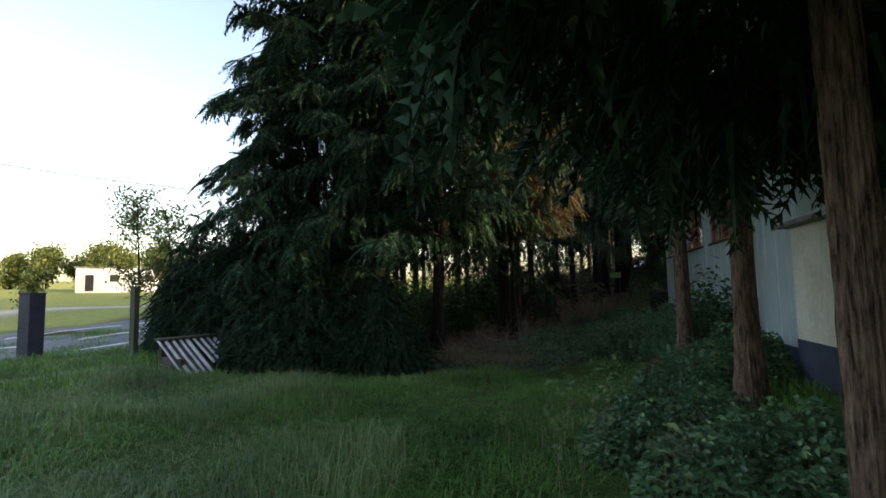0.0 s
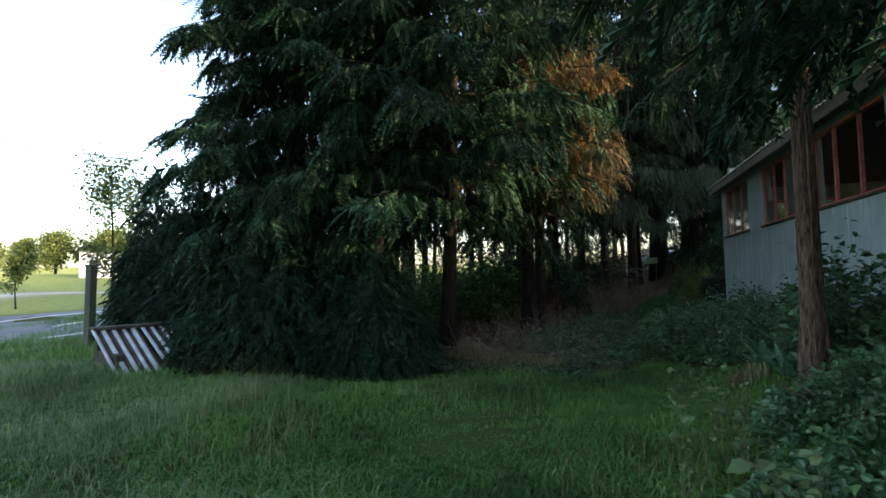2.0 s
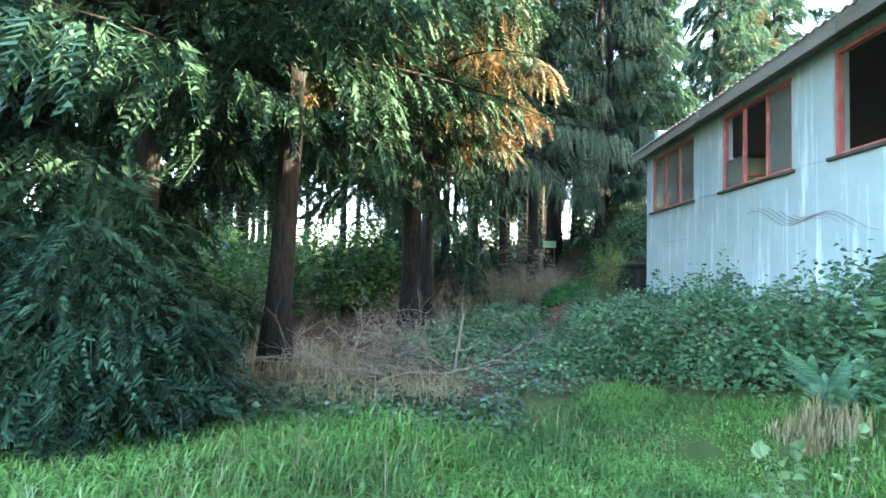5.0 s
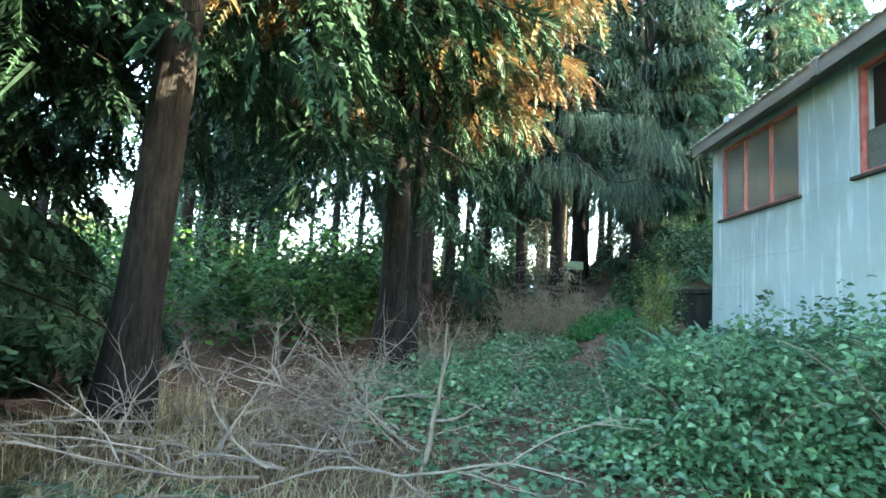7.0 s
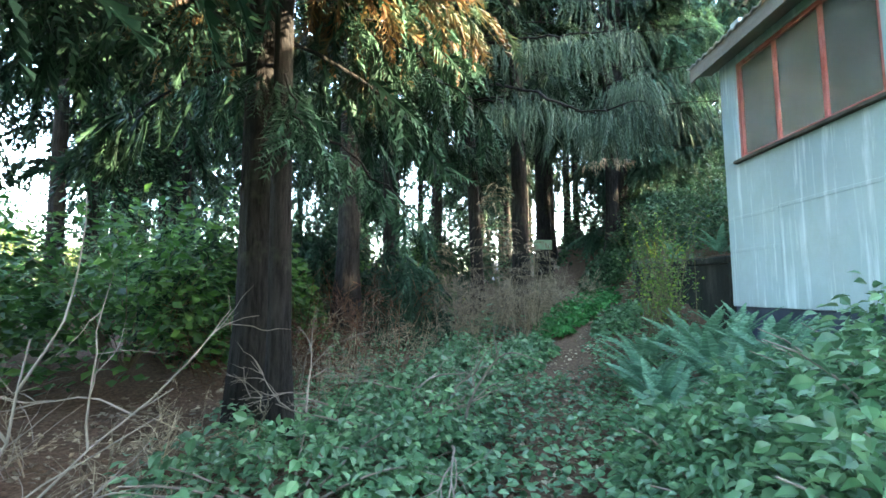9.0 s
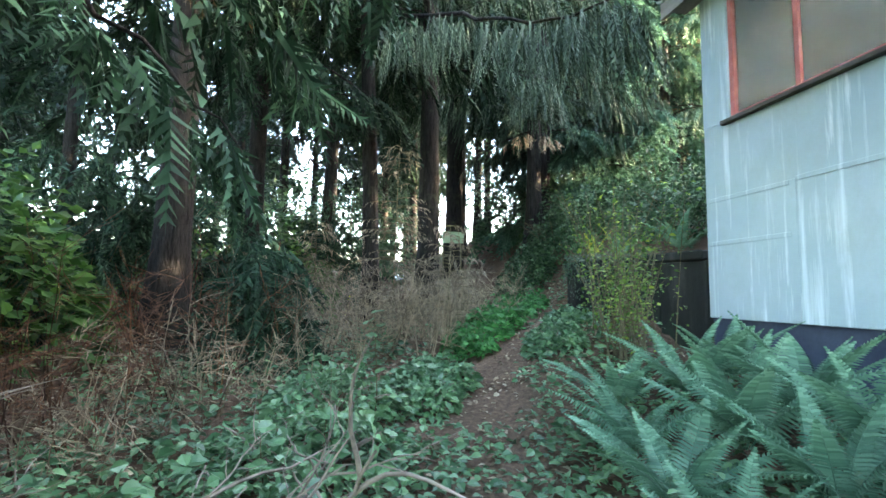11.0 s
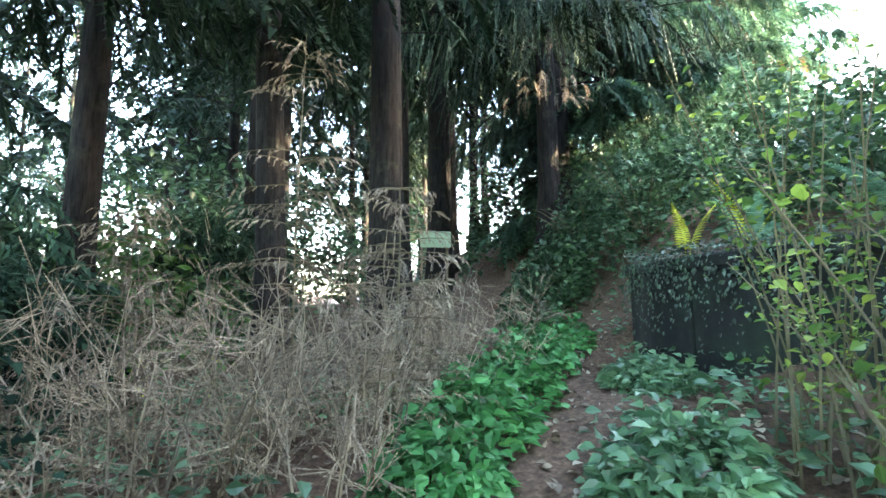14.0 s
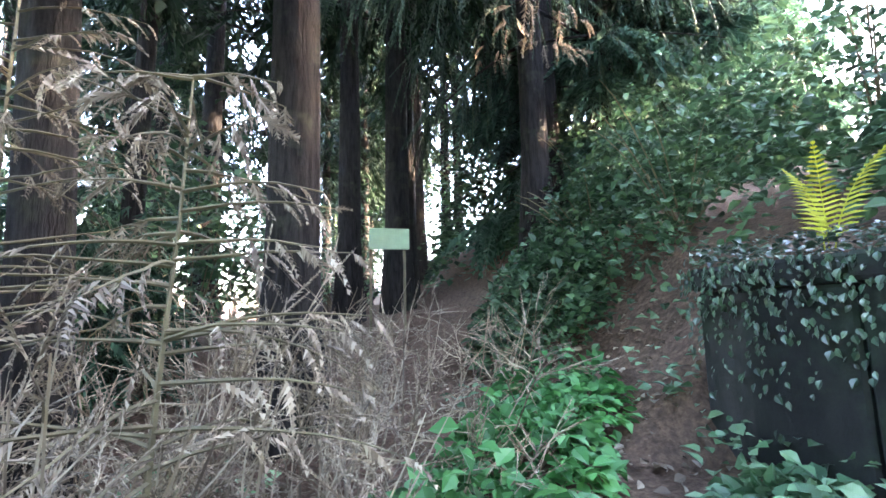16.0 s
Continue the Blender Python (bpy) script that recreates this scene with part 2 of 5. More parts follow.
M["glass"] = glass_mat()


def ground_mat():
    """Soil under grass, leaf litter where the 'litter' attribute says, gravel and lawn far off."""
    m, nt, b = nodes_of("ground", 0.95, 0.1)
    at = nt.nodes.new("ShaderNodeAttribute")
    at.attribute_name = "litter"
    far = nt.nodes.new("ShaderNodeAttribute")
    far.attribute_name = "gravel"
    fine = noise_of(nt, 26, 6, 0.75)
    mid = noise_of(nt, 2.2, 5, 0.7)
    soil = ramp(nt, mid, [(0.3, (0.045, 0.075, 0.022)), (0.7, (0.085, 0.13, 0.038))])
    litter = ramp(nt, fine, [(0.3, (0.035, 0.024, 0.016)), (0.52, (0.095, 0.063, 0.042)), (0.72, (0.19, 0.13, 0.085))])
    gravel = ramp(nt, mid, [(0.3, (0.46, 0.43, 0.36)), (0.7, (0.58, 0.54, 0.46))])
    col = mix(nt, at.outputs["Fac"], soil, litter)
    turf = nt.nodes.new("ShaderNodeAttribute")
    turf.attribute_name = "lawn"
    col = mix(nt, far.outputs["Fac"], col, gravel)
    col = mix(nt, turf.outputs["Fac"], col, ramp(nt, mid, [(0.3, (0.22, 0.26, 0.07)), (0.7, (0.34, 0.36, 0.12))]))
    nt.links.new(col, b.inputs["Base Color"])
    bump(nt, b, fine, 0.8, 0.03)
    return m


M["ground"] = ground_mat()


# ---- mesh helpers ----
def sstep(x, a, b):
    t = np.clip((np.asarray(x, float) - a) / (b - a), 0, 1)
    return t * t * (3 - 2 * t)


def mesh_of(name, verts, faces, mats, smooth=False, index=None):
    """A mesh from arrays of places and of triangles or quads."""
    verts, faces = np.asarray(verts, np.float32), np.asarray(faces, np.int32)
    me = bpy.data.meshes.new(name)
    n, k = faces.shape
    me.vertices.add(len(verts))
    me.vertices.foreach_set("co", verts.ravel())
    me.loops.add(n * k)
    me.loops.foreach_set("vertex_index", faces.ravel())
    me.polygons.add(n)
    me.polygons.foreach_set("loop_start", np.arange(0, n * k, k, dtype=np.int32))
    me.polygons.foreach_set("loop_total", np.full(n, k, np.int32))
    if index is not None:
        me.polygons.foreach_set("material_index", np.asarray(index, np.int32))
    me.polygons.foreach_set("use_smooth", np.full(n, smooth))
    for mat in mats if isinstance(mats, (list, tuple)) else [mats]:
        me.materials.append(mat)
    me.update(calc_edges=True)
    return me


def place(ob, parent, label=""):
    ob.parent = parent
    if label:
        tagged(ob, label)
    return ob


def part_mesh(name, mesh, parent, label="", kind=""):
    return tagged(place(new(name, mesh), parent, label), kind=kind)


def part(name, bm, material, parent, label="", smooth=False):
    """Links a bmesh as one mesh object under a thing or under a part."""
    me = bpy.data.meshes.new(name)
    bm.to_mesh(me)
    bm.free()
    me.materials.append(material)
    if smooth:
        me.polygons.foreach_set("use_smooth", np.full(len(me.polygons), True))
    return place(new(name, me), parent, label)


def thing(name, where, label, category, group="", kind=""):
    e = new(name)
    e.location = where
    e.empty_display_size = 0.1
    return tagged(e, label, category, group, kind)


def add_box(bm, lo, hi, bevel=0.0):
    c, s = [(a + b) / 2 for a, b in zip(lo, hi)], [b - a for a, b in zip(lo, hi)]
    r = bmesh.ops.create_cube(bm, size=1.0, matrix=Matrix.Translation(c) @ Matrix.Diagonal((*s, 1)))
    if bevel:
        es = list({e for v in r["verts"] for e in v.link_edges})
        bmesh.ops.bevel(bm, geom=es, offset=bevel, segments=1, affect="EDGES")


def box(lo, hi, bevel=0.0):
    bm = bmesh.new()
    add_box(bm, lo, hi, bevel)
    return bm


def tubes(lines, sides=6):
    """Tapered tubes along polylines: each line is (points (n,3), radii (n,)). Returns verts, quads."""
    V, F, at = [], [], 0
    ang = np.linspace(0, 2 * np.pi, sides, endpoint=False)
    for pts, rad in lines:
        pts, rad = np.asarray(pts, float), np.asarray(rad, float)
        n = len(pts)
        tan = np.gradient(pts, axis=0)
        tan /= np.linalg.norm(tan, axis=1, keepdims=True) + 1e-9
        ref = np.where(np.abs(tan[:, 2:3]) > 0.9, np.array([[1.0, 0, 0]]), np.array([[0, 0, 1.0]]))
        a = np.cross(tan, ref)
        a /= np.linalg.norm(a, axis=1, keepdims=True) + 1e-9
        b = np.cross(tan, a)
        ring = pts[:, None] + rad[:, None, None] * (np.cos(ang)[None, :, None] * a[:, None] + np.sin(ang)[None, :, None] * b[:, None])
        V.append(ring.reshape(-1, 3))
        i = np.arange(n - 1)[:, None] * sides + np.arange(sides)[None]
        j = np.arange(n - 1)[:, None] * sides + (np.arange(sides)[None] + 1) % sides
        F.append((np.stack([i, j, j + sides, i + sides], -1).reshape(-1, 4)) + at)
        at += n * sides
    return np.concatenate(V), np.concatenate(F)


def frames(forward, up_hint):
    """Turns (N,3,3) whose y column runs along forward and whose z column leans to up_hint."""
    y = forward / (np.linalg.norm(forward, axis=1, keepdims=True) + 1e-9)
    x = np.cross(y, up_hint)
    x /= np.linalg.norm(x, axis=1, keepdims=True) + 1e-9
    z = np.cross(x, y)
    return np.stack([x, y, z], -1)


def scatter(template, origins, turns, scales):
    """Copies of a template (verts, tris) joined into one pair of arrays."""
    tv, tf = template
    n = len(origins)
    scales = np.asarray(scales, float)
    if scales.ndim == 1:
        scales = scales[:, None]
    v = np.einsum("nij,nkj->nki", turns, tv[None] * scales[:, None, :]) + origins[:, None]
    f = tf[None] + (np.arange(n) * len(tv))[:, None, None]
    return v.reshape(-1, 3), f.reshape(-1, tf.shape[1])


def join(*pairs):
    V, F, at = [], [], 0
    for v, f in pairs:
        V.append(v)
        F.append(f + at)
        at += len(v)
    return np.concatenate(V), np.concatenate(F)


def leaflet(base, tip, width, lift=0.0):
    """A pointed leaf of two triangles, folded along its middle."""
    base, tip = np.array(base, float), np.array(tip, float)
    d = tip - base + 1e-6
    side = np.cross(d, [0, 0, 1.0])
    side = side / (np.linalg.norm(side) + 1e-9) * width
    mid = base + d * 0.45 + np.array([0, 0, lift])
    return np.array([base, mid + side, tip, mid - side]), np.array([[0, 1, 2], [0, 2, 3]])


def spray(pairs, rng, hang=0.35, width=0.05, length=0.34, spread=55):
    """A flat conifer spray, 1 long along y: a bent axis with pointed side shoots that hang a little."""
    got = []
    for i in range(pairs):
        s = 0.08 + 0.9 * i / (pairs - 1)
        z = -hang * s * s
        for side in (-1, 1):
            l = length * (1 - 0.65 * s) * rng.uniform(0.75, 1.2)
            a = radians(spread * rng.uniform(0.7, 1.2))
            tip = (side * math.sin(a) * l, s + math.cos(a) * l, z - l * rng.uniform(0.1, 0.7))
            root, tip = np.array([0, s, z]), np.array(tip)
            off = np.array([0, 1.0, 0.15]) * width * rng.uniform(0.8, 1.3)
            got.append((np.array([root - off, root + off, tip]), np.array([[0, 1, 2]])))
            if i % 3 == 0:
                mid = root * 0.5 + tip * 0.5
                fork = mid + np.array([side * 0.02, 0.55 * l, -0.35 * l])
                got.append((np.array([mid - off * 0.6, mid + off * 0.6, fork]), np.array([[0, 1, 2]])))
    got.append((np.array([[-width * 0.6, 0.0, 0], [width * 0.6, 0.0, 0], [0, 1.15, -hang * 1.2]]), np.array([[0, 1, 2]])))
    return join(*got)


def broad_leaf(curl=0.12):
    """A broad leaf 1 long along y, folded along its rib."""
    v = np.array([[0, 0, 0], [0.30, 0.28, curl], [0.33, 0.55, curl], [0, 1.0, -0.1], [-0.33, 0.55, curl], [-0.30, 0.28, curl], [0, 0.5, 0.0]])
    f = np.array([[0, 1, 6], [1, 2, 6], [2, 3, 6], [3, 4, 6], [4, 5, 6], [5, 0, 6]])
    return v, f


RNG = np.random.default_rng(7)
SPRAYS = [spray(10, random.Random(i), 0.5, 0.056, 0.36, 50) for i in range(3)]
SPRAY_LOW = spray(6, random.Random(5), 0.4, 0.075, 0.42)
STRING = spray(11, random.Random(9), 0.05, 0.034, 0.16, 26)
LEAF = broad_leaf()
FAR_LEAF = leaflet((0, 0, 0), (0, 1, -0.1), 0.34, 0.08)


# ---- ground ----
WALL_X, BUILD_FAR, RET_END = 2.92, 17.65, 20.14


def wall_face(y):
    """The x of the retaining wall's face, which slants in from the building's corner."""
    return 2.90 - 0.114 * (np.asarray(y, float) - 17.66)


def height(x, y):
    x, y = np.asarray(x, float), np.asarray(y, float)
    z = 0.2 - 0.08 * sstep(y, 7, 10) + 0.45 * sstep(y, 15.5, 19.8) + 0.9 * sstep(y, 19.5, 28) + 0.0 * x
    z = z + (0.55 - 0.25 * sstep(y, 8, 13)) * sstep(x, 0.5, 2.3)
    bank = 1.55 + 0.32 * np.clip(x - 2.85, 0, 6) + 0.12 * np.clip(y - 19, 0, 10)
    inside = sstep(y, 17.55, 17.8) * np.where(y < RET_END, sstep(x - wall_face(y), 0.08, 0.2), sstep(x, 2.1, 3.6))
    z = z + (np.maximum(bank, z) - z) * inside
    z = z - 0.55 * sstep(-x, 13, 21)
    r = np.hypot(x, y)
    z = z + 2.2 * sstep(r, 50, 95) + 6 * sstep(r, 110, 300)
    return z + 0.03 * np.sin(x * 2.1 + 1) * np.sin(y * 1.7)


def litter_at(x, y):
    """How far leaf litter shows: under the trees and on the trodden path."""
    wood = sstep(y + 0.35 * x - 1.7 * sstep(x, -1.6, -0.2), 9.6, 10.6) * sstep(-x, -4, -1)
    return np.clip(np.maximum(wood, sstep(y, 10.5, 12.5) * sstep(x, -30, -20)), 0, 1)


def spaced(lo, hi, step, end):
    inner = np.arange(lo, hi + 1e-6, step)
    grow = [step]
    while sum(grow) < end:
        grow.append(grow[-1] * 1.22)
    out = np.cumsum(grow)
    return np.concatenate([lo - out[::-1], inner, hi + out])


def build_ground():
    gx, gy = spaced(-14, 6, 0.22, 900), spaced(-3, 24, 0.25, 900)
    X, Y = np.meshgrid(gx, gy, indexing="ij")
    Z = height(X, Y)
    near = (np.abs(X + 4) < 12) & (np.abs(Y - 10) < 16)
    Z = Z + np.where(near, RNG.normal(0, 0.012, Z.shape), 0)
    n, k = X.shape
    i = (np.arange(n - 1)[:, None] * k + np.arange(k - 1)[None]).ravel()
    me = mesh_of("ground", np.stack([X, Y, Z], -1).reshape(-1, 3), np.stack([i, i + k, i + k + 1, i + 1], -1), M["ground"], True)
    lit = me.attributes.new("litter", "FLOAT", "POINT")
    lit.data.foreach_set("value", litter_at(X, Y).ravel().astype(np.float32))
    d = -0.79 * X + 0.61 * Y
    side = -0.61 * X - 0.79 * Y
    drive = sstep(d, 35, 37) * (1 - sstep(d, 52, 56)) * sstep(np.sin(d * 0.13 + side * 0.05), -0.5, 0.1) * sstep(-X, 12, 20)
    grav = drive.ravel()
    turf = (sstep(d, 35, 37) * sstep(-X, 12, 20) * (1 - drive)).ravel()
    tf = me.attributes.new("lawn", "FLOAT", "POINT")
    tf.data.foreach_set("value", turf.astype(np.float32))
    gr = me.attributes.new("gravel", "FLOAT", "POINT")
    gr.data.foreach_set("value", grav.astype(np.float32))
    tagged(new("ground", me), "uneven earth with grass, leaf litter and a trodden path", "ground", kind="structure")


build_ground()

# the road that runs across beyond the gate posts: along (0.61, 0.79), 22 to 34 m out
U, W = np.array([-0.79, 0.61]), np.array([0.61, 0.79])


def strip(name, d0, d1, s0, s1, lift, material, label, category, kind="structure", parent=None):
    s = np.linspace(s0, s1, max(2, int((s1 - s0) / 3) + 1))
    rows = []
    for d in np.linspace(d0, d1, 5):
        p = U * d + W * s[:, None]
        rows.append(np.column_stack([p, height(p[:, 0], p[:, 1]) + lift]))
    V = np.array(rows)
    n, k = V.shape[:2]
    i = (np.arange(n - 1)[:, None] * k + np.arange(k - 1)[None]).ravel()
    ob = new(name, mesh_of(name, V.reshape(-1, 3), np.stack([i, i + k, i + k + 1, i + 1], -1), material, True))
    if parent:
        ob.parent = parent
        return ob
    return tagged(ob, label, category, kind=kind)


road = strip("road", 22.5, 35, -90, 60, 0.06, M["road"], "worn grey asphalt road beyond the gate posts", "road")
for d0, d1, s0, s1 in ((25.2, 25.5, -80, 60), (29.0, 29.6, -80, -12), (29.0, 29.6, -8, 60), (32.8, 33.1, -80, 60)):
    strip("road_marking", d0, d1, s0, s1, 0.075, M["line"], "", "", parent=road)


# ---- building ----
def facade():
    b = thing("building", (WALL_X, 12, 0.4), "pale blue single-storey cement-sheet building with broken red windows", "building")
    T, Y0, TOP = 0.18, 6.2, 4.16
    holes = [(15.32, 17.33), (12.62, 14.34), (9.75, 11.92)]
    SILL, HEAD = 2.82, 4.05
    x0, x1 = WALL_X, WALL_X + T
    O = Vector((WALL_X, 12, 0.4))

    def rel(lo, hi, bevel=0.0):
        return box([a - c for a, c in zip(lo, O)], [a - c for a, c in zip(hi, O)], bevel)

    # lower wall, piers and head, butted end to end
    part("wall", rel((x0, Y0, 1.0), (x1, BUILD_FAR, SILL), 0.006), M["wall"], b)
    edges = [Y0] + [v for lo, hi in reversed(holes) for v in (lo, hi)] + [BUILD_FAR]
    for lo, hi in zip(edges[::2], edges[1::2]):
        part("pier", rel((x0, lo, SILL), (x1, hi, HEAD)), M["wall"], b)
    part("lintel", rel((x0, Y0, HEAD), (x1, BUILD_FAR, TOP)), M["wall"], b)
    part("plinth", rel((x0 + 0.04, Y0, -0.1), (x1, BUILD_FAR, 1.0)), M["plinth"], b, "dark blue-black painted plinth")
    e0, e1, ez0, ez1 = 3.25, 6.35, 2.78, 3.78
    part("end_wall", rel((x1, BUILD_FAR - T, -0.1), (8.4, BUILD_FAR, ez0)), M["wall"], b)
    part("end_wall", rel((x1, BUILD_FAR - T, ez1), (8.4, BUILD_FAR, TOP + 0.6)), M["wall"], b)
    part("end_pier", rel((x1, BUILD_FAR - T, ez0), (e0, BUILD_FAR, ez1)), M["wall"], b)
    part("end_pier", rel((e1, BUILD_FAR - T, ez0), (8.4, BUILD_FAR, ez1)), M["wall"], b)
    f = bmesh.new()
    for lo, hi in (((e0, ez0), (e1, ez0 + 0.05)), ((e0, ez1 - 0.05), (e1, ez1)), ((e0, ez0 + 0.05), (e0 + 0.05, ez1 - 0.05)), ((e1 - 0.05, ez0 + 0.05), (e1, ez1 - 0.05))):
        add_box(f, (lo[0] - O.x, BUILD_FAR - 0.11 - O.y, lo[1] - O.z), (hi[0] - O.x, BUILD_FAR - 0.05 - O.y, hi[1] - O.z), 0.004)
    end_win = part("end_window", f, M["red_frame"], b, "gable window with faded red frame")
    for k in (1, 2, 3):
        xm = e0 + (e1 - e0) * k / 4
        part("mullion", rel((xm - 0.02, BUILD_FAR - 0.10, ez0 + 0.053), (xm + 0.02, BUILD_FAR - 0.06, ez1 - 0.053), 0.004), M["red_frame"], end_win)
    # cover strips over the sheet joints
    for y in (16.72, 13.5, 11.0, 8.4):
        part("joint_strip", rel((x0 - 0.008, y - 0.03, 1.02), (x0 - 0.001, y + 0.03, 2.12), 0.003), M["wall"], b)
    for lo, hi, z in ((16.75, 17.62, 1.69), (15.2, 16.69, 2.12), (16.75, 17.62, 2.10)):
        part("joint_strip", rel((x0 - 0.007, lo, z - 0.02), (x0 - 0.001, hi, z + 0.02), 0.003), M["wall"], b)
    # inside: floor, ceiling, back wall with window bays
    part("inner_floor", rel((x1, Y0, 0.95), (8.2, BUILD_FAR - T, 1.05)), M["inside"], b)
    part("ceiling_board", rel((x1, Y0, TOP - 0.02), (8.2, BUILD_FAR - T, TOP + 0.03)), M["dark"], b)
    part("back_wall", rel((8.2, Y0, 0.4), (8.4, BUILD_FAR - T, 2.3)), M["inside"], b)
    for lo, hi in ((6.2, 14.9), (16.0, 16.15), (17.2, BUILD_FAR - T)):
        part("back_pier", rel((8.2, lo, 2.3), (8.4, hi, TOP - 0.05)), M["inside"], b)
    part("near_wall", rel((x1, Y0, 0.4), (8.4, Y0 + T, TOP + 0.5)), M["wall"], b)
    # roof: low slope rising away, with an edge board under the overhang
    bm = bmesh.new()
    a0, a1, xr = 2.62, 8.9, TOP + 0.10
    ys = np.arange(Y0 - 0.3, BUILD_FAR + 0.28, 0.0365)
    low, high = [], []
    for k, y in enumerate(ys):
        dz = 0.018 * math.sin(k * math.pi / 2)
        low.append(bm.verts.new((a0 - O.x, y - O.y, xr + dz - O.z)))
        high.append(bm.verts.new((a1 - O.x, y - O.y, xr + 1.15 + dz - O.z)))
    for k in range(len(ys) - 1):
        bm.faces.new((low[k], high[k], high[k + 1], low[k + 1]))
    roof = part("roof", bm, M["roof"], b, "grey corrugated roofing sheet")
    sol = roof.modifiers.new("thickness", "SOLIDIFY")
    sol.thickness = 0.02
    part("soffit", rel((2.69, Y0 - 0.3, TOP - 0.02), (x0, BUILD_FAR + 0.2, TOP + 0.01)), M["fascia"], b)
    marks = [Y0 - 0.3, 8.7, 11.5, 14.55, BUILD_FAR + 0.25]
    for k, (lo, hi) in enumerate(zip(marks, marks[1:])):
        part("fascia_board", rel((2.64 + 0.004 * k, lo + 0.006, TOP - 0.10), (2.69, hi - 0.006, TOP + 0.09), 0.006), M["fascia"], b)
    part("bracket", rel((2.60, 14.50, TOP - 0.12), (2.636, 14.60, TOP + 0.06), 0.004), M["fascia"], b)
    # windows: frame with mullions; only the far one keeps all of its glass
    for w, (lo, hi) in enumerate(holes):
        f = bmesh.new()
        d0, d1, t = x0 + 0.02 - O.x, x0 + 0.09 - O.x, 0.05
        for l, h in (((d0, lo, SILL), (d1, lo + t, HEAD)), ((d0, hi - t, SILL), (d1, hi, HEAD)),
                     ((d0, lo + t, HEAD - t), (d1, hi - t, HEAD)), ((d0, lo + t, SILL), (d1, hi - t, SILL + 0.04))):
            add_box(f, (l[0], l[1] - O.y, l[2] - O.z), (h[0], h[1] - O.y, h[2] - O.z), 0.004)
        win = part("window", f, M["red_frame"], b, "three-light window with flaking red frame")
        third = (hi - lo) / 3
        for k in (1, 2):
            y = lo + third * k
            part("mullion", rel((x0 + 0.03, y - 0.022, SILL + 0.045), (x0 + 0.08, y + 0.022, HEAD - t - 0.003), 0.004), M["red_frame"], win)
        part("sill", rel((x0 - 0.05, lo - 0.06, SILL - 0.045), (x0 + 0.015, hi + 0.06, SILL - 0.004), 0.006), M["sheet_dirt"], win)
        for k in range(3):
            if w == 2 or (w == 1 and k == 1):
                continue
            top = HEAD - t if w == 0 or k == 0 else HEAD - 0.75
            y = lo + third * k
            pane = part("pane", rel((x0 + 0.052, y + 0.03, SILL + 0.05), (x0 + 0.057, y + third - 0.03, top)), M["glass"], win)
            pane.visible_shadow = False
    # dead creeper on the wall under the middle window
    lines = []
    for s in range(5):
        y = 13.6 - 0.25 * s
        pts = [(x0 - 0.012, y - 0.16 * i, 2.36 - 0.02 * s + 0.07 * math.sin(i * 0.9 + s) - 0.035 * i) for i in range(9)]
        lines.append((np.array(pts) - np.array(O), np.linspace(0.0045, 0.0015, 9)))
    v, q = tubes(lines, 4)
    part_mesh("creeper", mesh_of("creeper", v, q, M["twig"]), b, "dry creeper stems clinging to the wall")
    return b


def annex():
    O = Vector((2.48, 5, 0.5))
    b = thing("lean_to", tuple(O), "small off-white rendered lean-to with dark blue plinth", "building")

    def rel(lo, hi, bevel=0.0):
        return box([p - c for p, c in zip(lo, O)], [p - c for p, c in zip(hi, O)], bevel)

    y0, y1, wy0, wy1, wz0, wz1 = 2.6, 6.62, 5.15, 5.55, 1.78, 2.28
    x0, x1 = 2.48, 2.62
    part("wall", rel((x0, y0, 1.25), (x1, y1, wz0)), M["shed_wall"], b)
    part("wall_pier", rel((x0, y0, wz0), (x1, wy0, wz1)), M["shed_wall"], b)
    part("wall_pier", rel((x0, wy1, wz0), (x1, y1, wz1)), M["shed_wall"], b)
    part("wall_head", rel((x0, y0, wz1), (x1, y1, 2.56)), M["shed_wall"], b)
    part("end_wall", rel((x1, y1 - 0.14, 0.4), (WALL_X, y1, 2.56)), M["shed_wall"], b)
    part("plinth", rel((x0 - 0.012, y0, 0.3), (x1, y1, 1.25), 0.004), M["plinth"], b, "dark blue painted plinth")
    part("roof", rel((x0 - 0.14, y0 - 0.1, 2.565), (6.0, y1 + 0.1, 2.62), 0.01), M["roof"], b)
    f = bmesh.new()
    for l, h in (((x0 - 0.02, wy0, wz0), (x0 + 0.06, wy0 + 0.05, wz1)), ((x0 - 0.02, wy1 - 0.05, wz0), (x0 + 0.06, wy1, wz1)),
                 ((x0 - 0.02, wy0 + 0.05, wz0), (x0 + 0.06, wy1 - 0.05, wz0 + 0.05)), ((x0 - 0.02, wy0 + 0.05, wz1 - 0.05), (x0 + 0.06, wy1 - 0.05, wz1))):
        add_box(f, [p - c for p, c in zip(l, O)], [p - c for p, c in zip(h, O)], 0.004)
    win = part("window", f, M["white_wall"], b, "small white-framed window")
    part("pane", rel((x0 + 0.03, wy0 + 0.05, wz0 + 0.05), (x0 + 0.035, wy1 - 0.05, wz1 - 0.05)), M["glass"], win)
    # near-black sheet in place of the unlit room behind the pane
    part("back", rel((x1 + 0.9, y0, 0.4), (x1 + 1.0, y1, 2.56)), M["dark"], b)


facade()
annex()


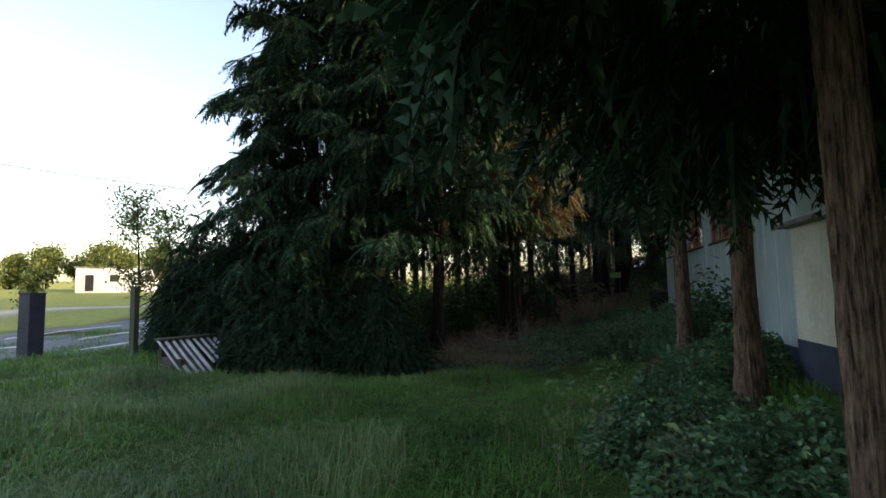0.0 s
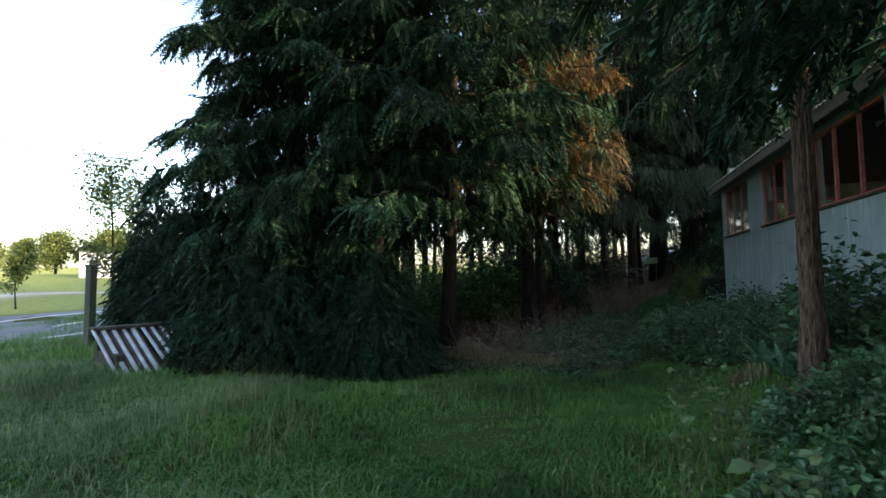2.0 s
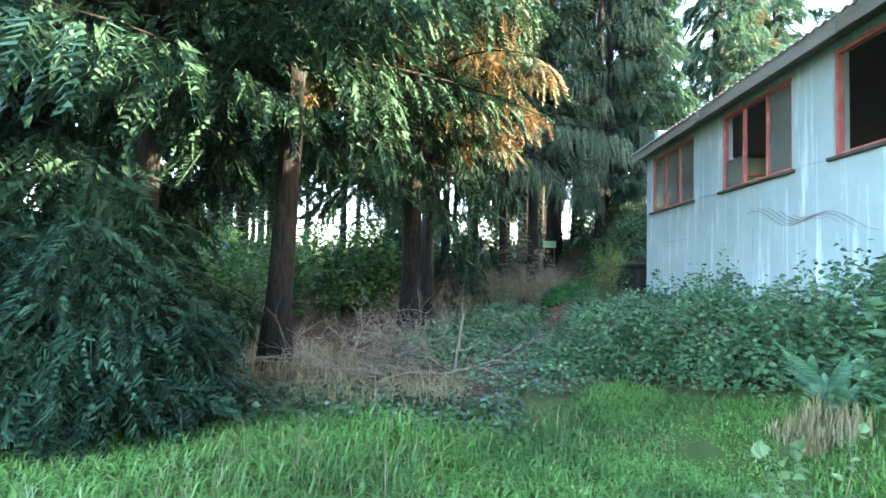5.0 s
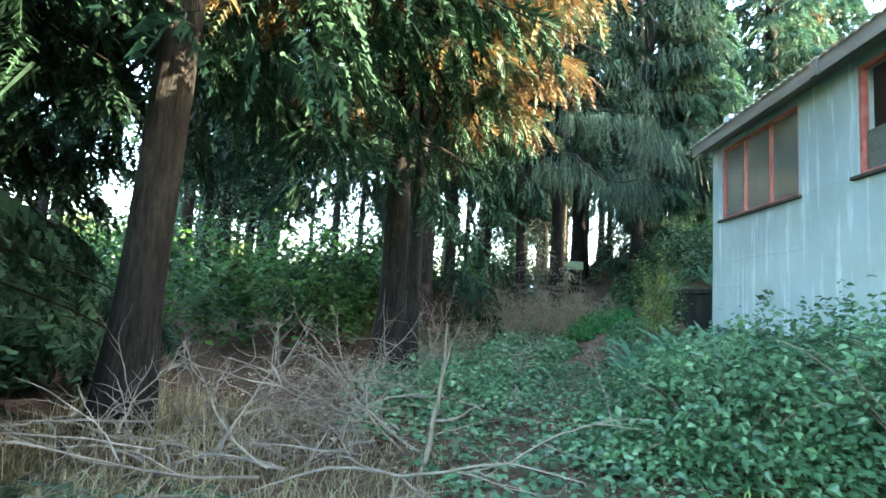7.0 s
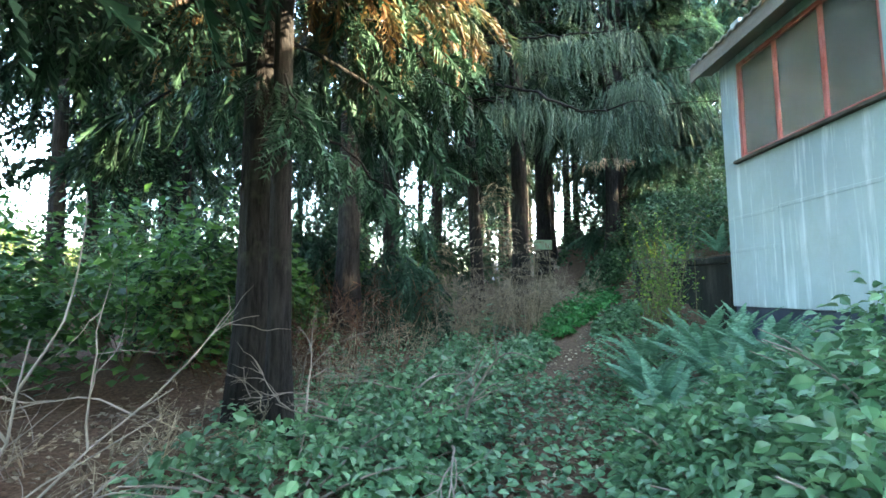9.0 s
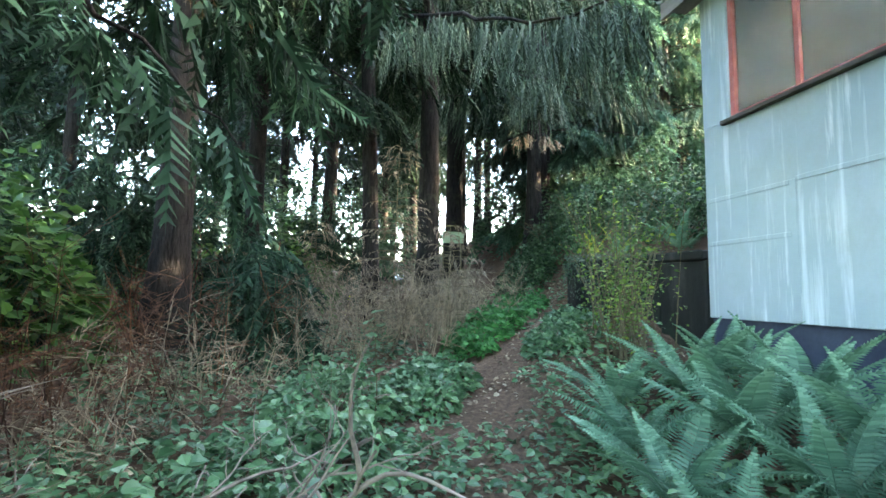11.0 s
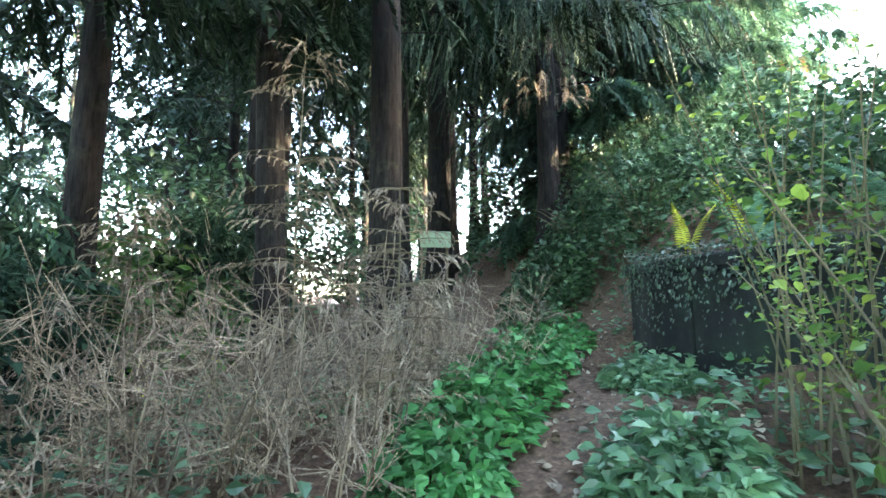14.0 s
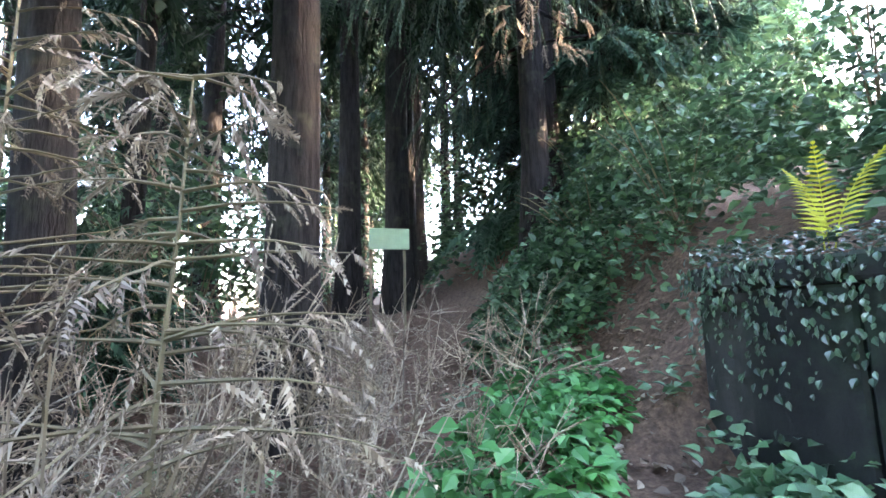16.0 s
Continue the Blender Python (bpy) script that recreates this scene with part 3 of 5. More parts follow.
def retaining_wall():
    O = (2.90, 17.66, 0.5)
    b = thing("retaining_wall", O, "mossy concrete retaining wall, greys darkened for shade, overgrown with ivy", "wall", kind="structure")
    b.rotation_euler = (0, 0, math.atan(0.114))
    # poured in bays with open joints and a coping
    ys = [0.0, 0.62, 1.24, 1.86, RET_END - 17.66]
    for k, (lo, hi) in enumerate(zip(ys, ys[1:])):
        lean = 0.01 * (k % 2)
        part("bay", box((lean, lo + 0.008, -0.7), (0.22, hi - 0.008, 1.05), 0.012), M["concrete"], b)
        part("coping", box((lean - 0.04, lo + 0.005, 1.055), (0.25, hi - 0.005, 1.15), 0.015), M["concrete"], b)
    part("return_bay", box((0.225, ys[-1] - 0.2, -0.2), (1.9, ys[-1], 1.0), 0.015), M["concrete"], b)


retaining_wall()


# ---- trees ----
LANE_Y = [-3, 0, 2.4, 4.4, 6.3, 9.6, 11.5, 13.1, 14.7, 16.2, 17.6, 18.3, 19.3]
LANE_X = [0.1, 0, -0.7, -1.1, -1.2, -0.9, -0.68, -0.6, 0, 0.38, 0.8, 1.07, 1.7]


def off_lane(p, clear=1.3):
    """Which places keep out of the walked lane, up to a height above which boughs close over it."""
    side = np.abs(p[:, 0] - np.interp(p[:, 1], LANE_Y, LANE_X))
    top = np.interp(p[:, 1], [5, 8, 16.5, 18], [2.75, 3.6, 3.6, 3.0])
    return (side > clear) | (p[:, 2] > top) | (p[:, 1] > 19.6) | (p[:, 1] < -1.5)


def trunk_lines(rng, x, y, z, h, r, lean=(0, 0), bow=0.1, steps=14):
    t = np.linspace(0, 1, steps)
    sx, sy = rng.uniform(0, 6, 2)
    px = x + lean[0] * h * t + bow * np.sin(t * 5 + sx) * t
    py = y + lean[1] * h * t + bow * np.sin(t * 4 + sy) * t
    pz = z - 0.25 + (h + 0.25) * t
    rad = r * (1 - 0.85 * t) + r * 0.55 * np.exp(-t * h / 0.28)
    return np.column_stack([px, py, pz]), rad


def bark_tube(pts, rad, rng, sides=26, rough=0.07, rings=70):
    """A trunk whose cross-section is fluted, so that its edge is uneven."""
    fine = np.linspace(0, len(pts) - 1, rings)
    k = np.arange(len(pts))
    P = np.column_stack([np.interp(fine, k, pts[:, i]) for i in range(3)])
    R = np.interp(fine, k, rad)
    v, q = tubes([(P, R)], sides)
    ring = v.reshape(len(P), sides, 3)
    ph = rng.uniform(0, 6, sides)
    drift = np.cumsum(rng.normal(0, 0.35, (len(P), sides)), axis=0) * 0.4
    flute = np.sin(np.arange(sides)[None] * 2.1 + 0.8 * np.sin(fine[:, None] * 1.3) + drift * 0.6)
    wob = 1 + rough * 0.7 * flute + rough * 0.5 * np.sin(ph[None] + drift) + rough * 0.15 * rng.normal(0, 1, (len(P), sides))
    ring = P[:, None] + (ring - P[:, None]) * wob[..., None]
    return ring.reshape(-1, 3), q


def crown_arrays(rng, pts, z0, z1, radius, branches, per, size, droop=0.35, templates=None, shape=0.8, rise=0.1, hang=0.7, skip=None, at=(0, 0, 0), floor=-9, keep=None):
    """Limbs and sprays round a trunk line; radius in metres at the foot of the crown, narrowing upward."""
    templates = templates or SPRAYS
    limbs, O, D, S = [], [], [], []
    for i in range(branches):
        h = z0 + (z1 - z0) * (i + rng.uniform(0, 1)) / branches
        f = (h - z0) / (z1 - z0)
        L = radius * (1 - f) ** shape * rng.uniform(0.7, 1.12) + 0.25
        a = i * 2.4 + rng.uniform(-0.5, 0.5)
        if skip and skip(a, h):
            continue
        d = np.array([math.cos(a), math.sin(a), 0])
        c = np.array([np.interp(h, pts[:, 2], pts[:, 0]), np.interp(h, pts[:, 2], pts[:, 1]), h])
        s = np.linspace(0, 1, 6)
        line = c + d * (L * s)[:, None] + np.array([0, 0, 1]) * (L * (rise * s - droop * s * s))[:, None]
        tip = line[-1] + np.array(at)
        clear = not (tip[0] > 2.3 and tip[1] < 18 and tip[2] < 5.6) and off_lane(line + np.array(at), 0.7).all() and (keep is None or keep(line + np.array(at)).all())
        if clear:
            limbs.append((line, 0.006 + 0.0075 * L * (1 - s) ** 1.2))
        n = max(3, int(per * L / radius))
        t = rng.uniform(0.12, 1.0, n) ** 0.75
        side = rng.uniform(-1, 1, n)
        lat = np.array([-d[1], d[0], 0])
        o = c + d * (L * t)[:, None] + np.array([0, 0, 1]) * (L * (rise * t - droop * t * t))[:, None]
        width = 0.30 * L * (1.15 - t)
        o = o + lat * (side * width)[:, None] - np.array([0, 0, 1]) * (np.abs(side) * width * 0.35 + rng.uniform(0, 0.18, n))[:, None]
        fw = d * rng.uniform(0.2, 1.0, n)[:, None] + lat * (side * 0.9 + rng.normal(0, 0.3, n))[:, None] - np.array([0, 0, 1]) * (hang * rng.uniform(0.3, 1.3, n))[:, None]
        O.append(o)
        D.append(fw)
        S.append(size * rng.uniform(0.65, 1.25, n))
    O, D, S = np.concatenate(O), np.concatenate(D), np.concatenate(S)
    free = off_lane(O + np.array(at)) & off_lane(O + np.array(at) + D * S[:, None] * 0.9) & (O[:, 2] + D[:, 2] * S * 0.8 + at[2] > floor)
    free &= ~((O[:, 0] + at[0] > 2.3) & (O[:, 0] + at[0] < 9) & (O[:, 1] + at[1] > 2) & (O[:, 1] + at[1] < 18) & (O[:, 2] + at[2] < 5.4))
    if keep:
        free &= keep(O + np.array(at) + D * S[:, None] * 0.7)
    O, D, S = O[free], D[free], S[free]
    up = np.tile([0, 0, 1.0], (len(O), 1)) + rng.normal(0, 0.35, (len(O), 3))
    R = frames(D, up)
    which = rng.integers(0, len(templates), len(O))
    got = [scatter(templates[k], O[which == k], R[which == k], S[which == k]) for k in range(len(templates)) if (which == k).any()]
    return limbs, join(*got)


def conifer(seed, x, y, h, r, z0, radius, label, branches=60, per=40, size=0.42, mat="conifer", bark="bark_darkened", lean=(0, 0), bow=0.1, group="", z1=None, name="conifer", sides=26, rings=70, **kw):
    rng = np.random.default_rng(seed)
    z = float(height(x, y))
    e = thing(name, (x, y, z), label, "tree", group)
    pts, rad = trunk_lines(rng, 0, 0, 0, h, r, lean, bow)
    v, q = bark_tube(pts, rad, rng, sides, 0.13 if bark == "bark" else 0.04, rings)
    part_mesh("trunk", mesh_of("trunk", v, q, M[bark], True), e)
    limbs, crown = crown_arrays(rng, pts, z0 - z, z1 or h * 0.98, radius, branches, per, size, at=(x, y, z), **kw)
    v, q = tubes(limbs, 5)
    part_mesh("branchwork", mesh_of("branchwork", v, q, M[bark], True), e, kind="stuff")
    part_mesh("crown", mesh_of("crown", *crown, M[mat]), e, kind="stuff")
    return e


STAND = "conifers at the edge of the wood"
DROOPY = "tall dark green conifer with drooping flat sprays"
conifer(11, -7.4, 12.2, 17, 0.24, 0.5, 2.9, DROOPY + " down to the ground", 165, 80, 0.54, group=STAND, shape=0.4)
conifer(12, -3.72, 12.35, 15, 0.17, 3.0, 3.6, DROOPY, 90, 85, 0.5, group=STAND, shape=0.6, droop=0.22, lean=(0.035, 0), floor=2.1, keep=lambda p: (p[:, 0] < 0.35) | (p[:, 2] > 3.2))
conifer(13, -5.0, 11.6, 15, 0.16, 3.6, 2.5, DROOPY, 70, 60, 0.52, group=STAND, floor=3.1)
edge_tree = conifer(14, -2.35, 15.6, 16, 0.20, 3.0, 2.7, DROOPY, 66, 55, 0.48, group=STAND, floor=2.2, keep=lambda p: (p[:, 0] < -0.3) | (p[:, 2] > 3.4))
conifer(15, -1.95, 15.0, 13, 0.09, 3.8, 2.6, "conifer with dying golden-brown sprays", 75, 75, 0.45, "conifer_brown", group=STAND, shape=0.7, floor=3.5, keep=lambda p: (p[:, 0] < 0.0) | (p[:, 2] > 4.2))
conifer(16, -2.42, 19.3, 17, 0.20, 4.3, 2.8, DROOPY, 60, 50, 0.5, "conifer_shaded", group=STAND, lean=(0.02, 0))
conifer(17, -2.0, 21.5, 16, 0.15, 4.4, 2.5, DROOPY, 54, 42, 0.5, "conifer_shaded", group=STAND, floor=2.9)
curved = conifer(18, -0.15, 20.75, 15, 0.13, 4.9, 2.1, "slender conifer with a leaning, curved trunk", 44, 34, 0.48, "conifer_shaded", group=STAND, lean=(-0.03, 0), bow=0.22)
conifer(19, 0.80, 21.6, 17, 0.19, 5.0, 2.5, DROOPY, 48, 40, 0.5, "conifer_shaded", group=STAND)
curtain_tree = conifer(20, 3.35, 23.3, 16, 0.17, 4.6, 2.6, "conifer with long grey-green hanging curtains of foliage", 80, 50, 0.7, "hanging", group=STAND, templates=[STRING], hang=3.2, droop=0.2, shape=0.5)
conifer(22, 2.35, 26.4, 16, 0.13, 6.5, 2.0, DROOPY, 36, 26, 0.55, "conifer_shaded", group=STAND)
conifer(23, -1.05, 23.9, 16, 0.12, 6.0, 2.0, DROOPY, 36, 26, 0.55, "conifer_shaded", group=STAND, lean=(0.02, 0))
conifer(21, 5.1, 24.5, 15, 0.22, 2.2, 2.1, "dense pale blue-green conifer on the bank", 170, 80, 0.55, "pale_conifer", group=STAND, shape=0.7)


def bough(tree, seed, way, mat, bark, strings=0, sprays=0, size=0.4, width=0.35, r=0.022):
    """One long limb of a tree along given places, with flat sprays or hanging strings on it."""
    rng = np.random.default_rng(seed)
    way = np.array(way, float) - np.array(tree.location)
    k = np.linspace(0, len(way) - 1, 16)
    line = np.column_stack([np.interp(k, np.arange(len(way)), way[:, c]) for c in range(3)])
    line[1:-1] = (line[:-2] + 2 * line[1:-1] + line[2:]) / 4
    line[1:] += rng.normal(0, 0.018, (15, 3))
    v, q = tubes([(line, np.linspace(r, 0.004, 16))], 6)
    limb = part_mesh("bough", mesh_of("bough", v, q, M[bark], True), tree)
    n = strings + sprays
    t = rng.uniform(0.15, 1.0, n) ** 0.8
    o = np.column_stack([np.interp(t * 15, np.arange(16), line[:, c]) for c in range(3)])
    d = line[-1] - line[0]
    d = d / np.linalg.norm(d)
    lat = np.array([-d[1], d[0], 0])
    side = rng.uniform(-1, 1, n)
    w = width * (1.1 - 0.6 * t)
    o = o + lat * (side * w)[:, None] - np.array([0, 0, 1.0]) * (np.abs(side) * w * 0.3 + rng.uniform(0, 0.1, n))[:, None]
    fall = np.where(np.arange(n) < strings, 3.0, 0.6) * rng.uniform(0.5, 1.3, n)
    fw = d * rng.uniform(0.0, 1.0, n)[:, None] + lat * (side * 0.8)[:, None] - np.array([0, 0, 1.0]) * fall[:, None] + rng.normal(0, 0.3, (n, 3))
    up = np.tile([0, 0, 1.0], (n, 1)) + rng.normal(0, 0.3, (n, 3))
    R, S = frames(fw, up), size * rng.uniform(0.6, 1.25, n)
    got = []
    if strings:
        got.append(scatter(STRING, o[:strings], R[:strings], S[:strings]))
    if sprays:
        got.append(scatter(SPRAYS[seed % 3], o[strings:], R[strings:], S[strings:]))
    part_mesh("spray_fringe", mesh_of("spray_fringe", *join(*got), M[mat]), limb, kind="stuff")


bough(edge_tree, 2, [(-2.3, 15.6, 2.9), (-1.6, 15.5, 2.45), (-0.85, 15.65, 1.75)], "conifer", "bark_darkened", 0, 60, 0.30, 0.35)
bough(edge_tree, 3, [(-2.35, 15.6, 3.3), (-2.0, 15.0, 2.95), (-1.6, 14.45, 2.25)], "conifer", "bark_darkened", 0, 60, 0.30, 0.35)
bough(edge_tree, 4, [(-2.3, 15.6, 4.3), (-1.2, 16.0, 3.7), (-0.2, 16.3, 2.95)], "conifer", "bark_darkened", 0, 60, 0.34, 0.4)
bough(edge_tree, 5, [(-2.3, 15.6, 4.6), (-1.6, 16.6, 4.0), (-0.9, 17.4, 3.1)], "conifer", "bark_darkened", 20, 40, 0.36, 0.4)
bough(curved, 6, [(-0.1, 20.7, 5.4), (0.54, 18.67, 4.35), (0.95, 17.1, 3.35), (1.4, 16.4, 3.2)], "hanging", "bark_darkened", 230, 0, 0.5, 0.45, 0.035)
bough(curved, 7, [(-0.1, 20.7, 6.2), (0.9, 19.2, 5.5), (2.0, 17.9, 4.9)], "hanging", "bark_darkened", 170, 0, 0.62, 0.6, 0.035)
bough(curved, 8, [(-0.1, 20.7, 5.0), (0.2, 19.2, 4.4), (0.0, 17.8, 3.7)], "hanging", "bark_darkened", 90, 0, 0.5, 0.45, 0.03)
bough(curtain_tree, 9, [(3.3, 23.2, 5.6), (2.6, 21.3, 5.0), (1.9, 19.4, 4.1)], "hanging", "bark_darkened", 170, 0, 0.62, 0.6, 0.035)
bough(curtain_tree, 10, [(3.3, 23.2, 6.4), (3.3, 21.4, 5.8), (2.6, 19.6, 5.0)], "hanging", "bark_darkened", 150, 0, 0.65, 0.7, 0.035)
bough(curtain_tree, 11, [(3.3, 23.2, 4.6), (3.0, 22.4, 4.35), (2.7, 21.6, 4.15)], "dead_leaf", "bark_darkened", 0, 30, 0.22, 0.7)
# the big trees beside the start of the walk
NEAR = "trees beside the lean-to"
conifer(31, 1.05, 2.17, 13, 0.09, 2.95, 3.3, "old conifer with thick furrowed red-brown bark", 85, 165, 0.6, bark="bark", group=NEAR, sides=60, rings=150, lean=(-0.008, 0.0), bow=0.05, keep=lambda p: (p[:, 0] > 0.25 - 0.72 * p[:, 1]) & (p[:, 0] > -0.9) & (p[:, 1] < 5.4))
conifer(32, 1.72, 5.85, 13, 0.115, 3.3, 2.6, "conifer with furrowed red-brown bark", 60, 60, 0.5, floor=2.9, bark="bark", group=NEAR, sides=60, rings=150, bow=0.04, keep=lambda p: (p[:, 0] < 2.1) | (p[:, 2] > 4.8))
conifer(33, 1.70, 8.9, 13, 0.12, 4.6, 2.3, "conifer with furrowed red-brown bark", 55, 46, 0.5, floor=4.2, bark="bark", group=NEAR, sides=60, rings=150, bow=0.04, keep=lambda p: (p[:, 0] < 2.1) | (p[:, 2] > 4.8))
# far ones past the building
conifer(41, 9.5, 27.5, 17, 0.3, 3.0, 3.2, "tall grey-green conifer behind the building", 130, 60, 0.65, "pale_conifer", group=STAND)
conifer(42, 13.5, 30, 17, 0.3, 3.0, 3.6, "tall grey-green conifer behind the building", 130, 60, 0.7, "pale_conifer", group=STAND)
# brown foliage here paints the low sun's orange on a far crown
conifer(43, 10.9, 28.6, 13, 0.25, 3.0, 2.8, "conifer with low sunlight put into its golden-brown sprays", 60, 36, 0.6, "conifer_brown", group=STAND)

# the wood behind: three trees built once, then copied
WOOD = "trunks of the wood behind"
protos = [conifer(50 + i, -6 - 3 * i, 24 + 2 * i, 16 + i, 0.15 + 0.03 * i, 4.7 + 1.0 * i, 2.3, "slim conifer of the wood with bare lower trunk", 48, 13, 0.8, "conifer_shaded", group=WOOD, templates=[SPRAY_LOW], sides=10, rings=24) for i in range(3)]
rw = random.Random(4)
spots = 0
while spots < 42:
    x, y = rw.uniform(-26, 5), rw.uniform(23.5, 44)
    if x < -12 and y < 30 + (-12 - x) * 1.0:
        continue
    p = protos[spots % 3]
    copy_thing(p, pose(x, y, float(height(x, y)), 0, 0, rw.uniform(0, 360)))
    spots += 1


# ---- shrubs ----
def leafy_shrub(seed, x, y, rx, ry, h, label, mat, leaf=0.07, count=2500, stems=14, name="shrub", group="", template=None, low=0.05, category="shrub", stem_mat="stem", flat=0.5, hang=0.1):
    """Arching stems and leaves held on a lumpy mound."""
    rng = np.random.default_rng(seed)
    z = float(height(x, y))
    e = thing(name, (x, y, z), label, category, group)
    lines = []
    for i in range(stems):
        a, l = rng.uniform(0, 2 * np.pi), rng.uniform(0.5, 1.0)
        t = np.linspace(0, 1, 6)
        p = np.column_stack([np.cos(a) * rx * l * t ** 0.8, np.sin(a) * ry * l * t ** 0.8, h * (1.25 * t - 0.55 * t * t) * rng.uniform(0.7, 1.1) - 0.03])
        lines.append((p, np.linspace(0.009, 0.003, 6)))
    v, q = tubes(lines, 4)
    part_mesh("cane_tangle", mesh_of("cane_tangle", v, q, M[stem_mat]), e, kind="stuff")
    a = rng.uniform(0, 2 * np.pi, count)
    rr = np.sqrt(rng.uniform(0, 1, count))
    lump = 0.75 + 0.28 * np.sin(a * 3 + seed) * np.sin(rr * 5 + seed * 2) + 0.2 * np.sin(a * 7 + seed * 3) * np.sin(rr * 11 + seed) + rng.normal(0, 0.07, count)
    top = h * np.sqrt(np.clip(1 - rr ** 2, 0, 1)) * np.clip(lump, 0.3, 1.25)
    depth = rng.uniform(0, 1, count) ** 2.2
    o = np.column_stack([np.cos(a) * rr * rx, np.sin(a) * rr * ry, low * h + top * (1 - 0.85 * depth)])
    o[:, 2] += height(x + o[:, 0], y + o[:, 1]) - z
    d = np.column_stack([np.cos(a) * rr + rng.normal(0, 0.6, count), np.sin(a) * rr + rng.normal(0, 0.6, count), rng.normal(-hang, 0.35, count)])
    up = np.tile([0, 0, 1.0], (count, 1)) + np.column_stack([np.cos(a), np.sin(a), 0 * a]) * hang + rng.normal(0, flat, (count, 3))
    part_mesh("foliage", mesh_of("foliage", *scatter(template or LEAF, o, frames(d, up), leaf * rng.uniform(0.55, 1.3, count)), M[mat]), e, kind="stuff")
    return e


SKIRT = "low evergreen growth under the conifers"
for i, (x, y, rx, ry, h) in enumerate([(-10.6, 11.9, 1.5, 1.3, 4.6), (-12.2, 12.8, 1.2, 1.1, 3.5), (-8.7, 11.1, 1.4, 1.2, 4.2), (-6.6, 9.9, 1.5, 1.1, 2.3), (-4.6, 10.2, 1.2, 0.9, 1.7), (-5.6, 11.0, 1.4, 1.2, 2.6)]):
    leafy_shrub(60 + i, x, y, rx, ry, h, "dense dark evergreen shrub with overlapping sprays", "evergreen", 0.34, 2100, 10, "evergreen_shrub", SKIRT, SPRAYS[i % 3], hang=0.45)
BUSH = "broad green bushes inside the wood"
for i, (x, y, r, h) in enumerate([(-4.6, 17.2, 1.5, 2.2), (-6.4, 16.2, 1.6, 2.3), (-3.7, 18.2, 1.2, 2.0), (-1.7, 21.9, 1.1, 1.5), (-3.4, 21.0, 1.4, 1.5), (-5.5, 20.5, 1.8, 1.9), (-8.5, 18, 2.0, 2.2), (-2.2, 23.5, 1.6, 1.5), (3.6, 25.4, 1.1, 1.2), (-9.5, 24, 2.4, 2.2), (-12.5, 26, 2.6, 2.0), (-6.5, 25.5, 2.2, 1.7), (-4.0, 27, 2.2, 1.5), (-1.2, 28, 2.0, 1.5), (1.2, 29, 1.8, 1.4), (4.5, 28.5, 2.0, 2.0), (-15.5, 25, 2.6, 2.2), (-10.5, 19.5, 2.0, 2.0), (-12.8, 21.5, 2.2, 2.2), (-7.2, 21.5, 1.8, 1.7), (-0.6, 24.5, 1.3, 1.4)]):
    # bushes far back take the leaf colour that has shade painted in
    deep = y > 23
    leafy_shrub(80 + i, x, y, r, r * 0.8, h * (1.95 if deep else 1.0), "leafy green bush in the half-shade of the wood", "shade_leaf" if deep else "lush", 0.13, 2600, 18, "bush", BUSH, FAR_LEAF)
BANKS = "shrubs on the bank behind the wall"
for i, (x, y, r, h) in enumerate([(3.9, 19.2, 0.9, 0.9), (4.6, 20.6, 1.2, 1.5), (3.6, 21.3, 1.0, 1.3), (6.4, 20.4, 1.3, 1.4), (4.3, 23.4, 1.2, 1.6), (2.55, 21.7, 0.5, 0.8), (3.3, 22.0, 0.8, 0.9)]):
    leafy_shrub(90 + i, x, y, r, r, h, "dull green shrub growing on the bank", "shade_leaf", 0.075, 2800, 16, "shrub", BANKS)

YOUNG = "young shade-grown conifers"
for i, (x, y, rx, h) in enumerate([(-3.6, 19.9, 0.9, 2.6), (-1.0, 22.6, 0.8, 2.0), (-9.2, 14.5, 1.4, 3.0), (-1.3, 18.5, 0.42, 1.25), (-1.75, 20.2, 0.55, 1.5), (-3.1, 20.6, 0.9, 2.4), (-3.6, 22.0, 1.2, 2.6), (-4.2, 18.4, 0.9, 2.2)]):
    leafy_shrub(70 + i, x, y, rx, rx, h, "young dark green conifer growing in the shade", "evergreen", 0.30, 700, 8, "young_conifer", YOUNG, SPRAYS[i % 3], hang=0.5)

BRAMBLES = "bramble thicket along the building"
for i, (x, y, rx, ry, h) in enumerate([(0.8, 12.7, 0.75, 0.8, 0.95), (1.75, 12.1, 0.9, 1.0, 1.1), (1.5, 13.6, 1.0, 0.9, 0.95), (2.3, 10.9, 0.6, 1.0, 1.1), (0.6, 13.6, 0.55, 0.7, 0.7),
                                       (2.3, 13.3, 0.55, 1.0, 1.0), (1.3, 14.45, 0.6, 0.5, 0.5), (2.15, 14.6, 0.6, 0.6, 0.55), (0.85, 14.1, 0.45, 0.5, 0.42), (1.9, 11.3, 0.7, 0.7, 0.8), (1.15, 4.0, 0.8, 1.0, 0.6), (0.75, 5.4, 0.8, 1.0, 0.55), (1.3, 7.2, 0.7, 0.9, 0.6), (2.0, 7.2, 0.5, 0.9, 0.7)]):
    leafy_shrub(100 + i, x, y, rx, ry, h, "bramble thicket with toothed green leaves and bare canes", "bramble", 0.06, 5200, 22, "bramble", BRAMBLES, stem_mat="twig")
leafy_shrub(115, 2.25, 9.6, 0.6, 0.8, 1.5, "tall dark-leaved shrub against the building", "bramble", 0.11, 1800, 18, "shrub")
leafy_shrub(116, 0.9, 2.9, 0.6, 0.8, 0.5, "dark low weeds under the old conifer", "bramble", 0.08, 1500, 14, "weeds", category="weeds")
